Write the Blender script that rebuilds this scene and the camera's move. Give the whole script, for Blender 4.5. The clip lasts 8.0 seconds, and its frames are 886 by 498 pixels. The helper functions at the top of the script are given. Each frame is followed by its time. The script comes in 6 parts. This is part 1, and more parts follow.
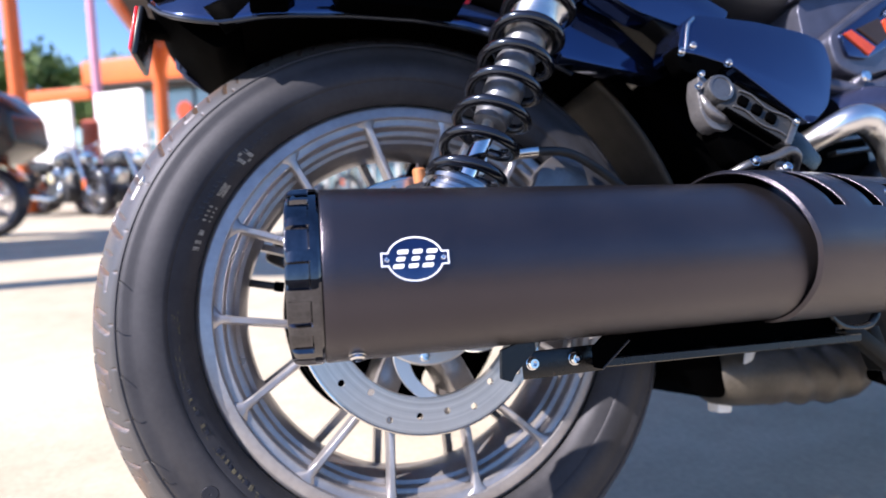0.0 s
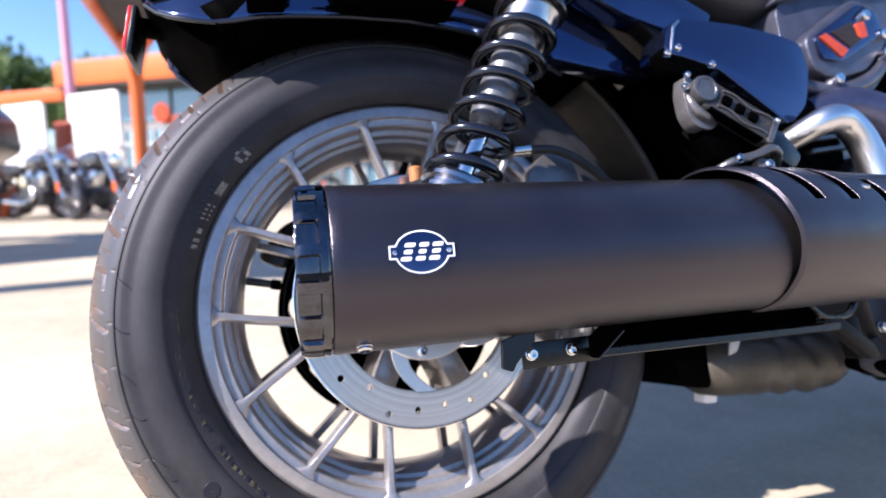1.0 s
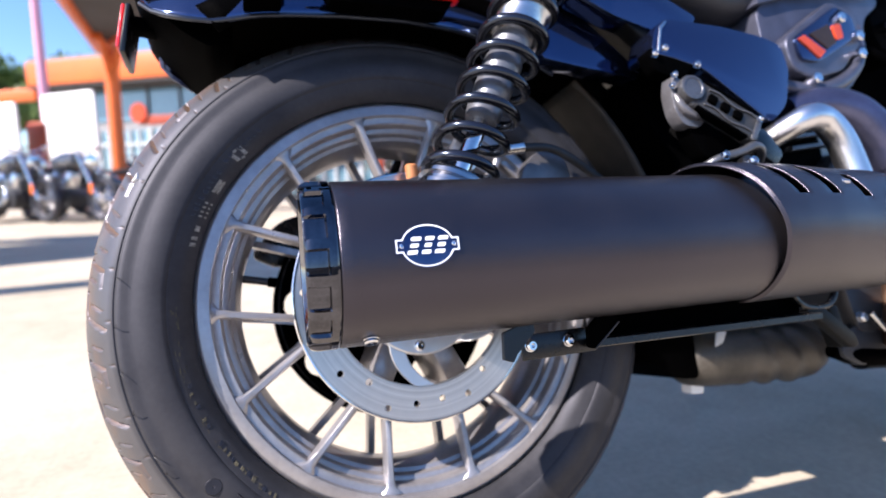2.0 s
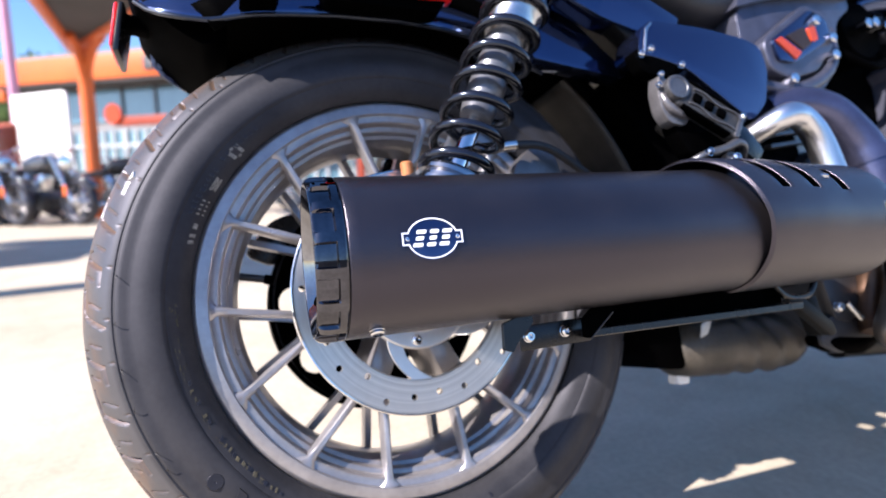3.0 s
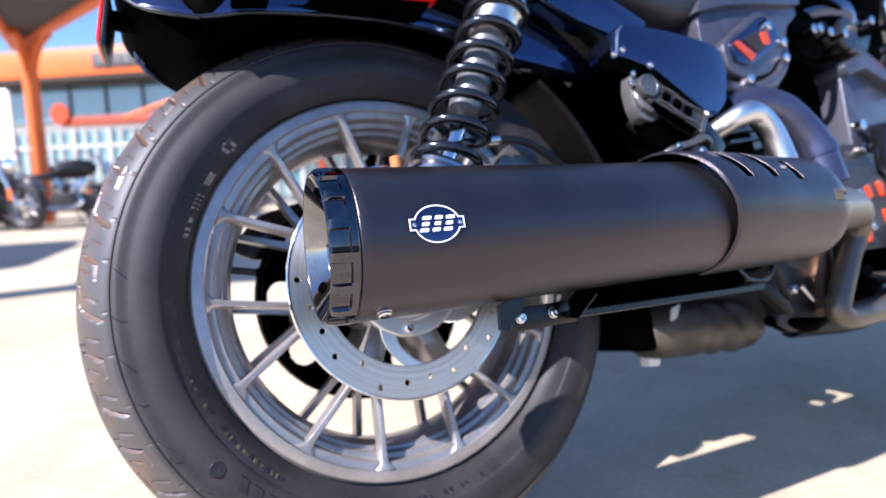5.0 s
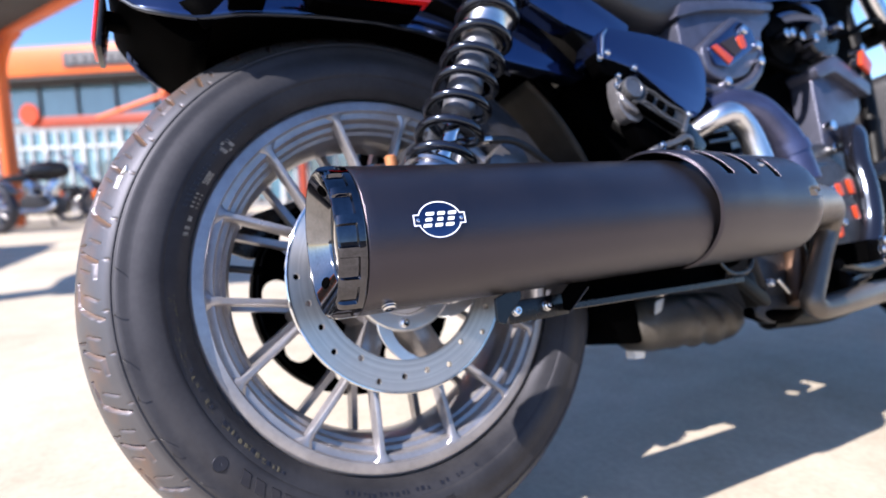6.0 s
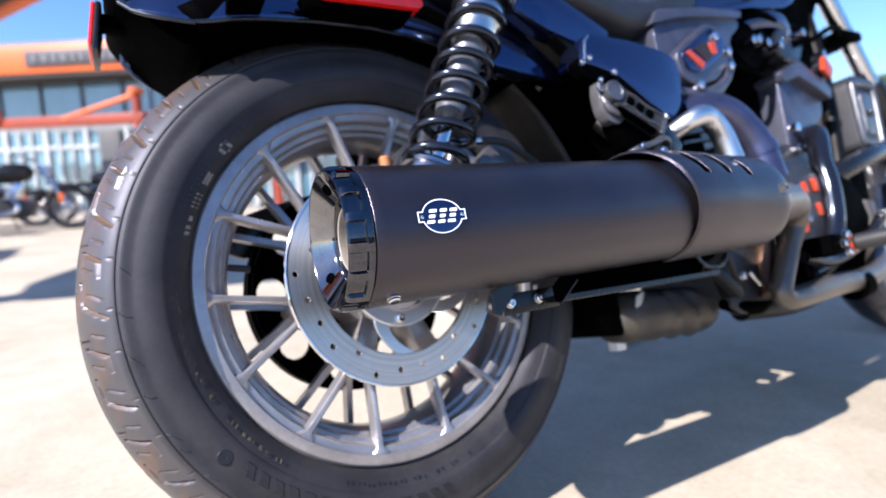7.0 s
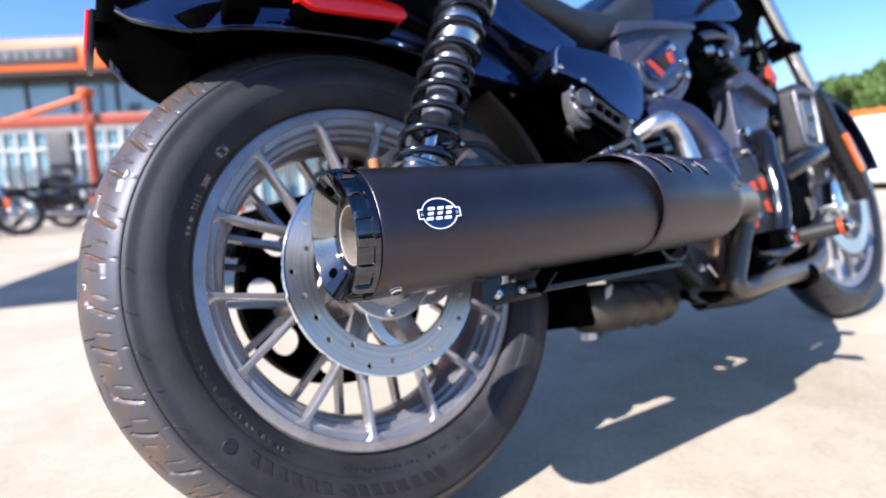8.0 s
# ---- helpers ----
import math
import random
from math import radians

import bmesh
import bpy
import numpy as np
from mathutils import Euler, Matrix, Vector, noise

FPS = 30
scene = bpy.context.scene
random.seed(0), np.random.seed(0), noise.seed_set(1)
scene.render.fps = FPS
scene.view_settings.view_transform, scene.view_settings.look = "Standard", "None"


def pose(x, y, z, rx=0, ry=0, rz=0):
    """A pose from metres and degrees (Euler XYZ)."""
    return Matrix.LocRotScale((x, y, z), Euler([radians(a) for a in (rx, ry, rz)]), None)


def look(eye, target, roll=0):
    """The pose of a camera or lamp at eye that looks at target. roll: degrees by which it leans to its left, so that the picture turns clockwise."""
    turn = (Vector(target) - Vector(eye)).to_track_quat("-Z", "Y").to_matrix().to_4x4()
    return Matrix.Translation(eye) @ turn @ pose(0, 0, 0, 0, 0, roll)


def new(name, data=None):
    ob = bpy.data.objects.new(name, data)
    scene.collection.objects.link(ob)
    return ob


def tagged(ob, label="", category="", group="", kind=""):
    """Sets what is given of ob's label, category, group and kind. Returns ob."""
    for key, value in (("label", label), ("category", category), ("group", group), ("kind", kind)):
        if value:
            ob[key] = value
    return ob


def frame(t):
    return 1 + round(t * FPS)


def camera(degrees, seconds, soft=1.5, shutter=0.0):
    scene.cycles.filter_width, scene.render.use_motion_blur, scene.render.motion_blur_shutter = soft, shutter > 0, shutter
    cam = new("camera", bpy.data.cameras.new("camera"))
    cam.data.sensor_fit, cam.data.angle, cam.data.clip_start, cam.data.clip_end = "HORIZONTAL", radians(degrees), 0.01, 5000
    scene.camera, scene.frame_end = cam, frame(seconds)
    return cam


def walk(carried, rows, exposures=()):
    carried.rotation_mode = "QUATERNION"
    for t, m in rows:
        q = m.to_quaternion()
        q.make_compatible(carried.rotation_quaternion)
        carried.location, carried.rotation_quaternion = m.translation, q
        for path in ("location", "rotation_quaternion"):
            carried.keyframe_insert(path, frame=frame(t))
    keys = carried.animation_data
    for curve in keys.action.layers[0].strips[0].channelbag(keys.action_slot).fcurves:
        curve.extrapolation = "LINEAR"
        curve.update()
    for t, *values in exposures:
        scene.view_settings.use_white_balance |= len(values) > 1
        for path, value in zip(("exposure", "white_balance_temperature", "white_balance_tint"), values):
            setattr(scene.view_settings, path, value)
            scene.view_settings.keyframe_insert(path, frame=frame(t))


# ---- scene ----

# the camera: t, x, y, z, rx, ry, rz
cam = camera(79.3, 8.0)
cam.data.dof.use_dof = True
cam.data.dof.focus_distance = 0.395
cam.data.dof.aperture_fstop = 4.2
PATH = [
    (0.0, -0.1437, -0.5088, 0.4521, 83.0, 0.5, -16.982),
    (0.5, -0.1528, -0.5119, 0.4499, 83.112, 0.601, -18.042),
    (1.0, -0.1613, -0.5145, 0.448, 83.186, 0.734, -19.016),
    (1.5, -0.1694, -0.5166, 0.4466, 83.183, 0.861, -19.948),
    (3.0, -0.1959, -0.5233, 0.4411, 83.254, 1.286, -22.963),
    (3.5, -0.2051, -0.5259, 0.439, 83.258, 1.408, -24.015),
    (4.0, -0.2133, -0.5285, 0.4369, 83.265, 1.511, -24.985),
    (4.5, -0.2223, -0.5312, 0.4351, 83.253, 1.611, -25.974),
    (6.0, -0.253, -0.5411, 0.4312, 83.293, 1.915, -29.083),
    (6.5, -0.2664, -0.5449, 0.4307, 83.294, 2.064, -30.349),
    (7.0, -0.2818, -0.5505, 0.4298, 83.332, 2.208, -31.735),
    (7.5, -0.3009, -0.5581, 0.4298, 83.301, 2.345, -33.432),
    (8.0, -0.3269, -0.5689, 0.4288, 83.441, 2.589, -35.683),
]
walk(cam, [(t, pose(x, y, z, rx, ry, rz)) for t, x, y, z, rx, ry, rz in PATH], exposures=[(0.0, 1.38, 6350, 18), (5.0, 1.43, 6270, 18), (8.0, 1.22, 6060, 16)])

# ---- daylight: clear sky, sun behind the motorcycle ----
SUN_WAY = Vector((-1.1, -0.240, 1.0)).normalized()
world = bpy.data.worlds.new("sky")
scene.world = world
world.use_nodes = True
wn = world.node_tree.nodes
sky = wn.new("ShaderNodeTexSky")
sky.sky_type, sky.sun_disc = "NISHITA", False
sky.sun_elevation = math.asin(SUN_WAY.z)
sky.sun_rotation = math.atan2(SUN_WAY.x, SUN_WAY.y)
sky.air_density, sky.dust_density, sky.ozone_density = 1.0, 0.45, 3.0
wn["Background"].inputs["Strength"].default_value = 0.1
rich = wn.new("ShaderNodeHueSaturation")
rich.inputs["Saturation"].default_value = 1.19
rich.inputs["Hue"].default_value = 0.500
world.node_tree.links.new(sky.outputs[0], rich.inputs["Color"])
world.node_tree.links.new(rich.outputs[0], wn["Background"].inputs["Color"])
sun = new("sun", bpy.data.lights.new("sun", "SUN"))
sun.data.energy, sun.data.angle, sun.data.color = 5.0, radians(0.53), (1.0, 0.94, 0.84)
sun.matrix_world = look(SUN_WAY * 40, (0, 0, 0))


# ---- materials ----
def mat(name, color, rough=0.5, metal=0.0, vary=0.12, scale=40.0, bump=0.0, bump_scale=300.0, rough_vary=0.08, coat=0.0, color2=None, specular=0.5, tint=None, ior=1.5):
    """Principled surface with colour variation at two scales, uneven gloss and fine relief."""
    m = bpy.data.materials.new(name)
    m.use_nodes = True
    nt = m.node_tree
    n, l = nt.nodes, nt.links
    p = n["Principled BSDF"]
    tc = n.new("ShaderNodeTexCoord")
    big = n.new("ShaderNodeTexNoise")
    big.inputs["Scale"].default_value, big.inputs["Detail"].default_value = scale, 6
    fine = n.new("ShaderNodeTexNoise")
    fine.inputs["Scale"].default_value, fine.inputs["Detail"].default_value = scale * 9, 3
    add = n.new("ShaderNodeMath")
    add.operation = "MULTIPLY_ADD"
    add.inputs[1].default_value = 0.4
    for t in (big, fine):
        l.new(tc.outputs["Object"], t.inputs["Vector"])
    l.new(fine.outputs["Fac"], add.inputs[0])
    l.new(big.outputs["Fac"], add.inputs[2])
    ramp = n.new("ShaderNodeMapRange")
    ramp.inputs["From Min"].default_value, ramp.inputs["From Max"].default_value = 0.45, 0.95
    l.new(add.outputs[0], ramp.inputs["Value"])
    mix = n.new("ShaderNodeMix")
    mix.data_type = "RGBA"
    c = Vector(color)
    c2 = Vector(color2) if color2 else c * (1 - vary * 2)
    c1 = c if color2 else c * (1 + vary)
    mix.inputs["A"].default_value = (*c1, 1)
    mix.inputs["B"].default_value = (*c2, 1)
    l.new(ramp.outputs[0], mix.inputs["Factor"])
    l.new(mix.outputs["Result"], p.inputs["Base Color"])
    rr = n.new("ShaderNodeMapRange")
    rr.inputs["To Min"].default_value, rr.inputs["To Max"].default_value = max(0.02, rough - rough_vary), min(1, rough + rough_vary)
    l.new(big.outputs["Fac"], rr.inputs["Value"])
    l.new(rr.outputs[0], p.inputs["Roughness"])
    p.inputs["Metallic"].default_value = metal
    p.inputs["Coat Weight"].default_value = coat
    p.inputs["Coat Roughness"].default_value = 0.03
    p.inputs["Specular IOR Level"].default_value = specular
    p.inputs["IOR"].default_value = ior
    if tint:
        p.inputs["Specular Tint"].default_value = (*tint, 1)
    if bump:
        bn = n.new("ShaderNodeTexNoise")
        bn.inputs["Scale"].default_value, bn.inputs["Detail"].default_value = bump_scale, 4
        l.new(tc.outputs["Object"], bn.inputs["Vector"])
        b = n.new("ShaderNodeBump")
        b.inputs["Strength"].default_value, b.inputs["Distance"].default_value = bump, 0.001
        l.new(bn.outputs["Fac"], b.inputs["Height"])
        l.new(b.outputs[0], p.inputs["Normal"])
    return m


M_BLACK_COAT = mat("satin_black_ceramic", (0.0082, 0.0075, 0.0085), 0.25, 0.0, 0.2, 16, 0.25, 1800, 0.04, specular=0.8, tint=(0.87, 0.80, 1.0))
# black paint; the blue of sky reflections is put into its specular tint
M_GLOSS = mat("gloss_black_sky_tint", (0.003, 0.004, 0.009), 0.06, 0.0, 0.1, 20, 0, 300, 0.02, specular=1.0, tint=(0.34, 0.50, 1.0), coat=0.1, ior=1.78)
M_BLACK_CHROME = mat("black_chrome", (0.105, 0.105, 0.12), 0.03, 1.0, 0.2, 60, 0, 300, 0.04)
M_CHROME = mat("chrome", (0.72, 0.72, 0.74), 0.06, 1.0, 0.08, 60, 0, 300, 0.04)
M_STEEL = mat("brushed_steel", (0.70, 0.70, 0.72), 0.30, 1.0, 0.04, 12, 0.1, 900, 0.05)
M_DISC = mat("turned_steel_disc", (0.74, 0.715, 0.685), 0.34, 1.0, 0.05, 12, 0.1, 900, 0.05)
_p = M_DISC.node_tree.nodes["Principled BSDF"]
_t = M_DISC.node_tree.nodes.new("ShaderNodeTangent")
_t.direction_type, _t.axis = "RADIAL", "Y"
M_DISC.node_tree.links.new(_t.outputs[0], _p.inputs["Tangent"])
_p.inputs["Anisotropic"].default_value = 0.75
_p.inputs["Anisotropic Rotation"].default_value = 0.25


def worn_tracks(m, centre):
    """Fine rings that the pads have worn into the disc."""
    n, l = m.node_tree.nodes, m.node_tree.links
    p = n["Principled BSDF"]
    tc = n.new("ShaderNodeTexCoord")
    off = n.new("ShaderNodeVectorMath")
    off.operation, off.inputs[1].default_value = "SUBTRACT", centre
    flat = n.new("ShaderNodeVectorMath")
    flat.operation, flat.inputs[1].default_value = "MULTIPLY", (1, 0, 1)
    ln = n.new("ShaderNodeVectorMath")
    ln.operation = "LENGTH"
    l.new(tc.outputs["Object"], off.inputs[0])
    l.new(off.outputs[0], flat.inputs[0])
    l.new(flat.outputs[0], ln.inputs[0])
    ring = n.new("ShaderNodeTexNoise")
    ring.noise_dimensions = "1D"
    ring.inputs["Scale"].default_value, ring.inputs["Detail"].default_value = 260, 4
    l.new(ln.outputs["Value"], ring.inputs["W"])
    tone = n.new("ShaderNodeMapRange")
    tone.inputs["From Min"].default_value, tone.inputs["From Max"].default_value = 0.3, 0.7
    tone.inputs["To Min"].default_value, tone.inputs["To Max"].default_value = 0.80, 1.06
    l.new(ring.outputs["Fac"], tone.inputs["Value"])
    mul = n.new("ShaderNodeMix")
    mul.data_type, mul.blend_type = "RGBA", "MULTIPLY"
    mul.inputs["Factor"].default_value = 1
    l.new(p.inputs["Base Color"].links[0].from_socket, mul.inputs["A"])
    l.new(tone.outputs[0], mul.inputs["B"])
    l.new(mul.outputs["Result"], p.inputs["Base Color"])
    bump = n.new("ShaderNodeBump")
    bump.inputs["Strength"].default_value, bump.inputs["Distance"].default_value = 0.25, 0.0003
    l.new(ring.outputs["Fac"], bump.inputs["Height"])
    l.new(bump.outputs[0], p.inputs["Normal"])


worn_tracks(M_DISC, (-0.004, 0.0, 0.323))
M_WHEEL = mat("satin_silver_wheel_paint", (0.36, 0.345, 0.357), 0.3, 0.64, 0.13, 18, 0.1, 900, 0.06)
M_RUBBER = mat("tyre_rubber", (0.0135, 0.0132, 0.015), 0.38, 0.0, 0.25, 22, 0.12, 1500, 0.06, specular=0.52, tint=(0.76, 0.79, 1.0))


def tread_dust(m):
    """Pale brown road dust on the tyre's running surface."""
    nt = m.node_tree
    n, l = nt.nodes, nt.links
    p = n["Principled BSDF"]
    src = p.inputs["Base Color"].links[0].from_socket
    tc = n.new("ShaderNodeTexCoord")
    flat = n.new("ShaderNodeVectorMath")
    flat.operation = "MULTIPLY"
    flat.inputs[1].default_value = (1, 0, 1)
    ln = n.new("ShaderNodeVectorMath")
    ln.operation = "LENGTH"
    l.new(tc.outputs["Object"], flat.inputs[0])
    l.new(flat.outputs[0], ln.inputs[0])
    band = n.new("ShaderNodeMapRange")
    band.inputs["From Min"].default_value, band.inputs["From Max"].default_value = 0.2845, 0.290
    l.new(ln.outputs["Value"], band.inputs["Value"])
    nz = n.new("ShaderNodeTexNoise")
    nz.inputs["Scale"].default_value, nz.inputs["Detail"].default_value = 28, 6
    l.new(tc.outputs["Object"], nz.inputs["Vector"])
    mr = n.new("ShaderNodeMapRange")
    mr.inputs["From Min"].default_value, mr.inputs["From Max"].default_value = 0.35, 0.7
    mr.inputs["To Min"].default_value, mr.inputs["To Max"].default_value = 0.45, 1.0
    l.new(nz.outputs["Fac"], mr.inputs["Value"])
    mul = n.new("ShaderNodeMath")
    mul.operation = "MULTIPLY"
    l.new(band.outputs[0], mul.inputs[0])
    l.new(mr.outputs[0], mul.inputs[1])
    mix = n.new("ShaderNodeMix")
    mix.data_type = "RGBA"
    mix.inputs["B"].default_value = (0.042, 0.040, 0.040, 1)
    l.new(mul.outputs[0], mix.inputs["Factor"])
    l.new(src, mix.inputs["A"])
    # brown soil worn into the middle of the tread
    sep = n.new("ShaderNodeSeparateXYZ")
    l.new(tc.outputs["Object"], sep.inputs[0])
    side = n.new("ShaderNodeMath")
    side.operation = "ABSOLUTE"
    l.new(sep.outputs["Y"], side.inputs[0])
    mid = n.new("ShaderNodeMapRange")
    mid.inputs["From Min"].default_value, mid.inputs["From Max"].default_value = 0.057, 0.047
    l.new(side.outputs[0], mid.inputs["Value"])
    soil = n.new("ShaderNodeTexNoise")
    soil.inputs["Scale"].default_value, soil.inputs["Detail"].default_value = 21, 7
    l.new(tc.outputs["Object"], soil.inputs["Vector"])
    spot = n.new("ShaderNodeMapRange")
    spot.inputs["From Min"].default_value, spot.inputs["From Max"].default_value = 0.44, 0.62
    spot.inputs["To Max"].default_value = 0.85
    l.new(soil.outputs["Fac"], spot.inputs["Value"])
    both = n.new("ShaderNodeMath")
    both.operation = "MULTIPLY"
    l.new(mid.outputs[0], both.inputs[0])
    l.new(spot.outputs[0], both.inputs[1])
    brown = n.new("ShaderNodeMix")
    brown.data_type = "RGBA"
    brown.inputs["B"].default_value = (0.095, 0.052, 0.028, 1)
    l.new(both.outputs[0], brown.inputs["Factor"])
    l.new(mix.outputs["Result"], brown.inputs["A"])
    # and packed into the grooves
    cut = n.new("ShaderNodeAttribute")
    cut.attribute_name = "groove"
    fill = n.new("ShaderNodeMath")
    fill.operation, fill.inputs[1].default_value = "MULTIPLY", 0.8
    l.new(cut.outputs["Fac"], fill.inputs[0])
    packed = n.new("ShaderNodeMix")
    packed.data_type = "RGBA"
    packed.inputs["B"].default_value = (0.15, 0.088, 0.050, 1)
    l.new(fill.outputs[0], packed.inputs["Factor"])
    l.new(brown.outputs["Result"], packed.inputs["A"])
    l.new(packed.outputs["Result"], p.inputs["Base Color"])
    # the running surface is worn smoother than the sidewall
    worn = n.new("ShaderNodeMath")
    worn.operation, worn.inputs[1].default_value = "MULTIPLY_ADD", -0.16
    l.new(band.outputs[0], worn.inputs[0])
    l.new(p.inputs["Roughness"].links[0].from_socket, worn.inputs[2])
    l.new(worn.outputs[0], p.inputs["Roughness"])
    sheen = n.new("ShaderNodeMath")
    sheen.operation, sheen.inputs[1].default_value, sheen.inputs[2].default_value = "MULTIPLY_ADD", 0.50, 0.45
    l.new(band.outputs[0], sheen.inputs[0])
    l.new(sheen.outputs[0], p.inputs["Specular IOR Level"])
    return m


M_TREAD = tread_dust(mat("dusty_tyre_rubber", (0.023, 0.0223, 0.0235), 0.56, 0.0, 0.25, 22, 0.12, 1500, 0.05, specular=0.45, tint=(0.80, 0.82, 1.0)))
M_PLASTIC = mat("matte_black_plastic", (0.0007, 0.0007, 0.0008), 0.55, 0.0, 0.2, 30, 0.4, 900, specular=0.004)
M_SATIN = mat("satin_black_powder_coat", (0.006, 0.006, 0.007), 0.26, 0.0, 0.15, 40, 0.1, 1200)
M_STRUT = mat("dull_black_frame_paint", (0.004, 0.004, 0.004), 0.42, 0.0, 0.15, 40, 0.1, 1200, specular=0.12)
M_CAST = mat("grey_cast_alloy", (0.16, 0.16, 0.17), 0.33, 0.8, 0.15, 35, 0.4, 600, 0.1)
M_DARKCAST = mat("dark_grey_cast_alloy", (0.045, 0.045, 0.05), 0.42, 0.5, 0.15, 35, 0.4, 600, 0.1)
M_SHIELD = mat("dark_satin_shield_coat", (0.095, 0.10, 0.17), 0.30, 0.85, 0.12, 25, 0.2, 900, 0.05)
M_PIPE = mat("satin_dark_pipe_coat", (0.15, 0.132, 0.115), 0.36, 0.7, 0.2, 20, 0.3, 700, 0.05, color2=(0.115, 0.10, 0.09))
M_BROWN = mat("heat_browned_steel", (0.10, 0.055, 0.034), 0.4, 0.8, 0.3, 20, 0.2, 700, color2=(0.06, 0.035, 0.025))
M_SPRING = mat("gloss_black_spring_coat", (0.006, 0.006, 0.008), 0.16, 0.0, 0.1, 40, 0, 300, 0.04, specular=0.75, tint=(0.66, 0.78, 1.0))
M_DAMPER = mat("polished_dark_alloy", (0.58, 0.58, 0.59), 0.25, 1.0, 0.1, 40, 0, 300, 0.05)
M_BUMP = mat("grey_damper_sleeve", (0.15, 0.155, 0.175), 0.36, 0.5, 0.12, 40, 0.1, 600, 0.06)
M_PERCH = mat("dark_chrome_perch", (0.42, 0.42, 0.44), 0.14, 1.0, 0.1, 40, 0, 300, 0.04)
M_CANISTER = mat("dusty_dark_canister", (0.066, 0.058, 0.048), 0.42, 0.2, 0.25, 25, 0.3, 500)
M_RED = mat("red_reflector_plastic", (0.8, 0.015, 0.012), 0.15, 0.0, 0.08, 60, 0.4, 500, coat=0.7)
M_AMBER = mat("amber_reflector_plastic", (0.85, 0.16, 0.02), 0.2, 0.0, 0.08, 60, 0.4, 500, coat=0.5)
M_ORANGE = mat("orange_anodised_trim", (0.55, 0.060, 0.015), 0.3, 0.2, 0.1, 60)
M_CONE = mat("polished_dark_cone", (0.24, 0.24, 0.25), 0.10, 1.0, 0.15, 40, 0, 300, 0.05)
M_WHITE = mat("white_enamel", (0.8, 0.8, 0.8), 0.3, 0.0, 0.04, 60)
M_COPPER = mat("copper_plug", (0.6, 0.24, 0.1), 0.4, 0.4, 0.2, 80)
M_LEATHER = mat("black_vinyl_seat", (0.014, 0.015, 0.02), 0.45, 0.0, 0.15, 30, 0.7, 900)
M_CORE = mat("pale_steel_core", (0.36, 0.32, 0.27), 0.45, 0.5, 0.15, 90, 0.3, 700)
M_CHALK = mat("pale_tyre_paint", (0.34, 0.33, 0.31), 0.8, 0.0, 0.4, 420, color2=(0.04, 0.04, 0.04))
M_DIRT = mat("dried_yellow_dirt", (0.085, 0.075, 0.045), 0.8, 0.0, 0.4, 60, color2=(0.010, 0.010, 0.010))
# brown-grey tone for the flap behind the tyre
M_FLAP = mat("brown_rubber_flap", (0.038, 0.032, 0.027), 0.55, 0.0, 0.25, 30, 0.2, 600)
M_COVER = mat("blue_grey_satin_cover", (0.082, 0.086, 0.122), 0.34, 0.6, 0.15, 35, 0.3, 600, 0.08)
M_BRIGHT_CAST = mat("pale_cast_alloy", (0.17, 0.165, 0.175), 0.32, 0.6, 0.15, 35, 0.4, 600, 0.08)
M_HOSE = mat("black_hose_rubber", (0.02, 0.02, 0.022), 0.5, 0.0, 0.2, 60, 0.2, 800)


def floor_mat():
    m = mat("sunlit_concrete", (0.49, 0.43, 0.345), 0.85, 0, 0.1, 1.6, 0.6, 120, color2=(0.32, 0.272, 0.20))
    nt = m.node_tree
    n, l = nt.nodes, nt.links
    p = n["Principled BSDF"]
    src = p.inputs["Base Color"].links[0].from_socket
    tc = n.new("ShaderNodeTexCoord")
    sp = n.new("ShaderNodeTexNoise")
    sp.inputs["Scale"].default_value, sp.inputs["Detail"].default_value = 90, 5
    l.new(tc.outputs["Object"], sp.inputs["Vector"])
    mr = n.new("ShaderNodeMapRange")
    mr.inputs["From Min"].default_value, mr.inputs["From Max"].default_value = 0.3, 0.7
    mr.inputs["To Min"].default_value, mr.inputs["To Max"].default_value = 0.88, 1.06
    l.new(sp.outputs["Fac"], mr.inputs["Value"])
    mul = n.new("ShaderNodeMix")
    mul.data_type, mul.blend_type = "RGBA", "MULTIPLY"
    mul.inputs["Factor"].default_value = 1
    l.new(src, mul.inputs["A"])
    l.new(mr.outputs[0], mul.inputs["B"])
    l.new(mul.outputs["Result"], p.inputs["Base Color"])
    return m


M_CONCRETE = floor_mat()
M_BUILD_ORANGE = mat("orange_painted_steel", (0.64, 0.125, 0.02), 0.45, 0, 0.08, 0.7)
M_BUILD_RED = mat("rust_red_painted_steel", (0.27, 0.038, 0.014), 0.5, 0, 0.1, 0.8)
M_SIGN_GREY = mat("grey_sign_panel", (0.06, 0.06, 0.068), 0.5, 0, 0.1, 2)
M_SIGN_BAR = mat("dull_grey_sign_paint", (0.11, 0.11, 0.12), 0.5, 0, 0.1, 2)
M_SOFFIT = mat("dark_canopy_cloth", (0.05, 0.045, 0.045), 0.8, 0, 0.1, 1)
M_WALL = mat("grey_wall_panel", (0.22, 0.22, 0.23), 0.7, 0, 0.1, 0.6)
M_FRAME = mat("pale_window_frame", (0.46, 0.48, 0.50), 0.4, 0.2, 0.05, 2)
M_TRUNK = mat("tree_bark", (0.12, 0.085, 0.06), 0.9, 0, 0.3, 6, 0.8, 40)
M_LEAF = mat("green_leaves", (0.095, 0.155, 0.03), 0.6, 0, 0.3, 1.2, color2=(0.05, 0.095, 0.018))
M_BANNER = mat("white_banner_cloth", (0.8, 0.8, 0.8), 0.6, 0, 0.03, 2)


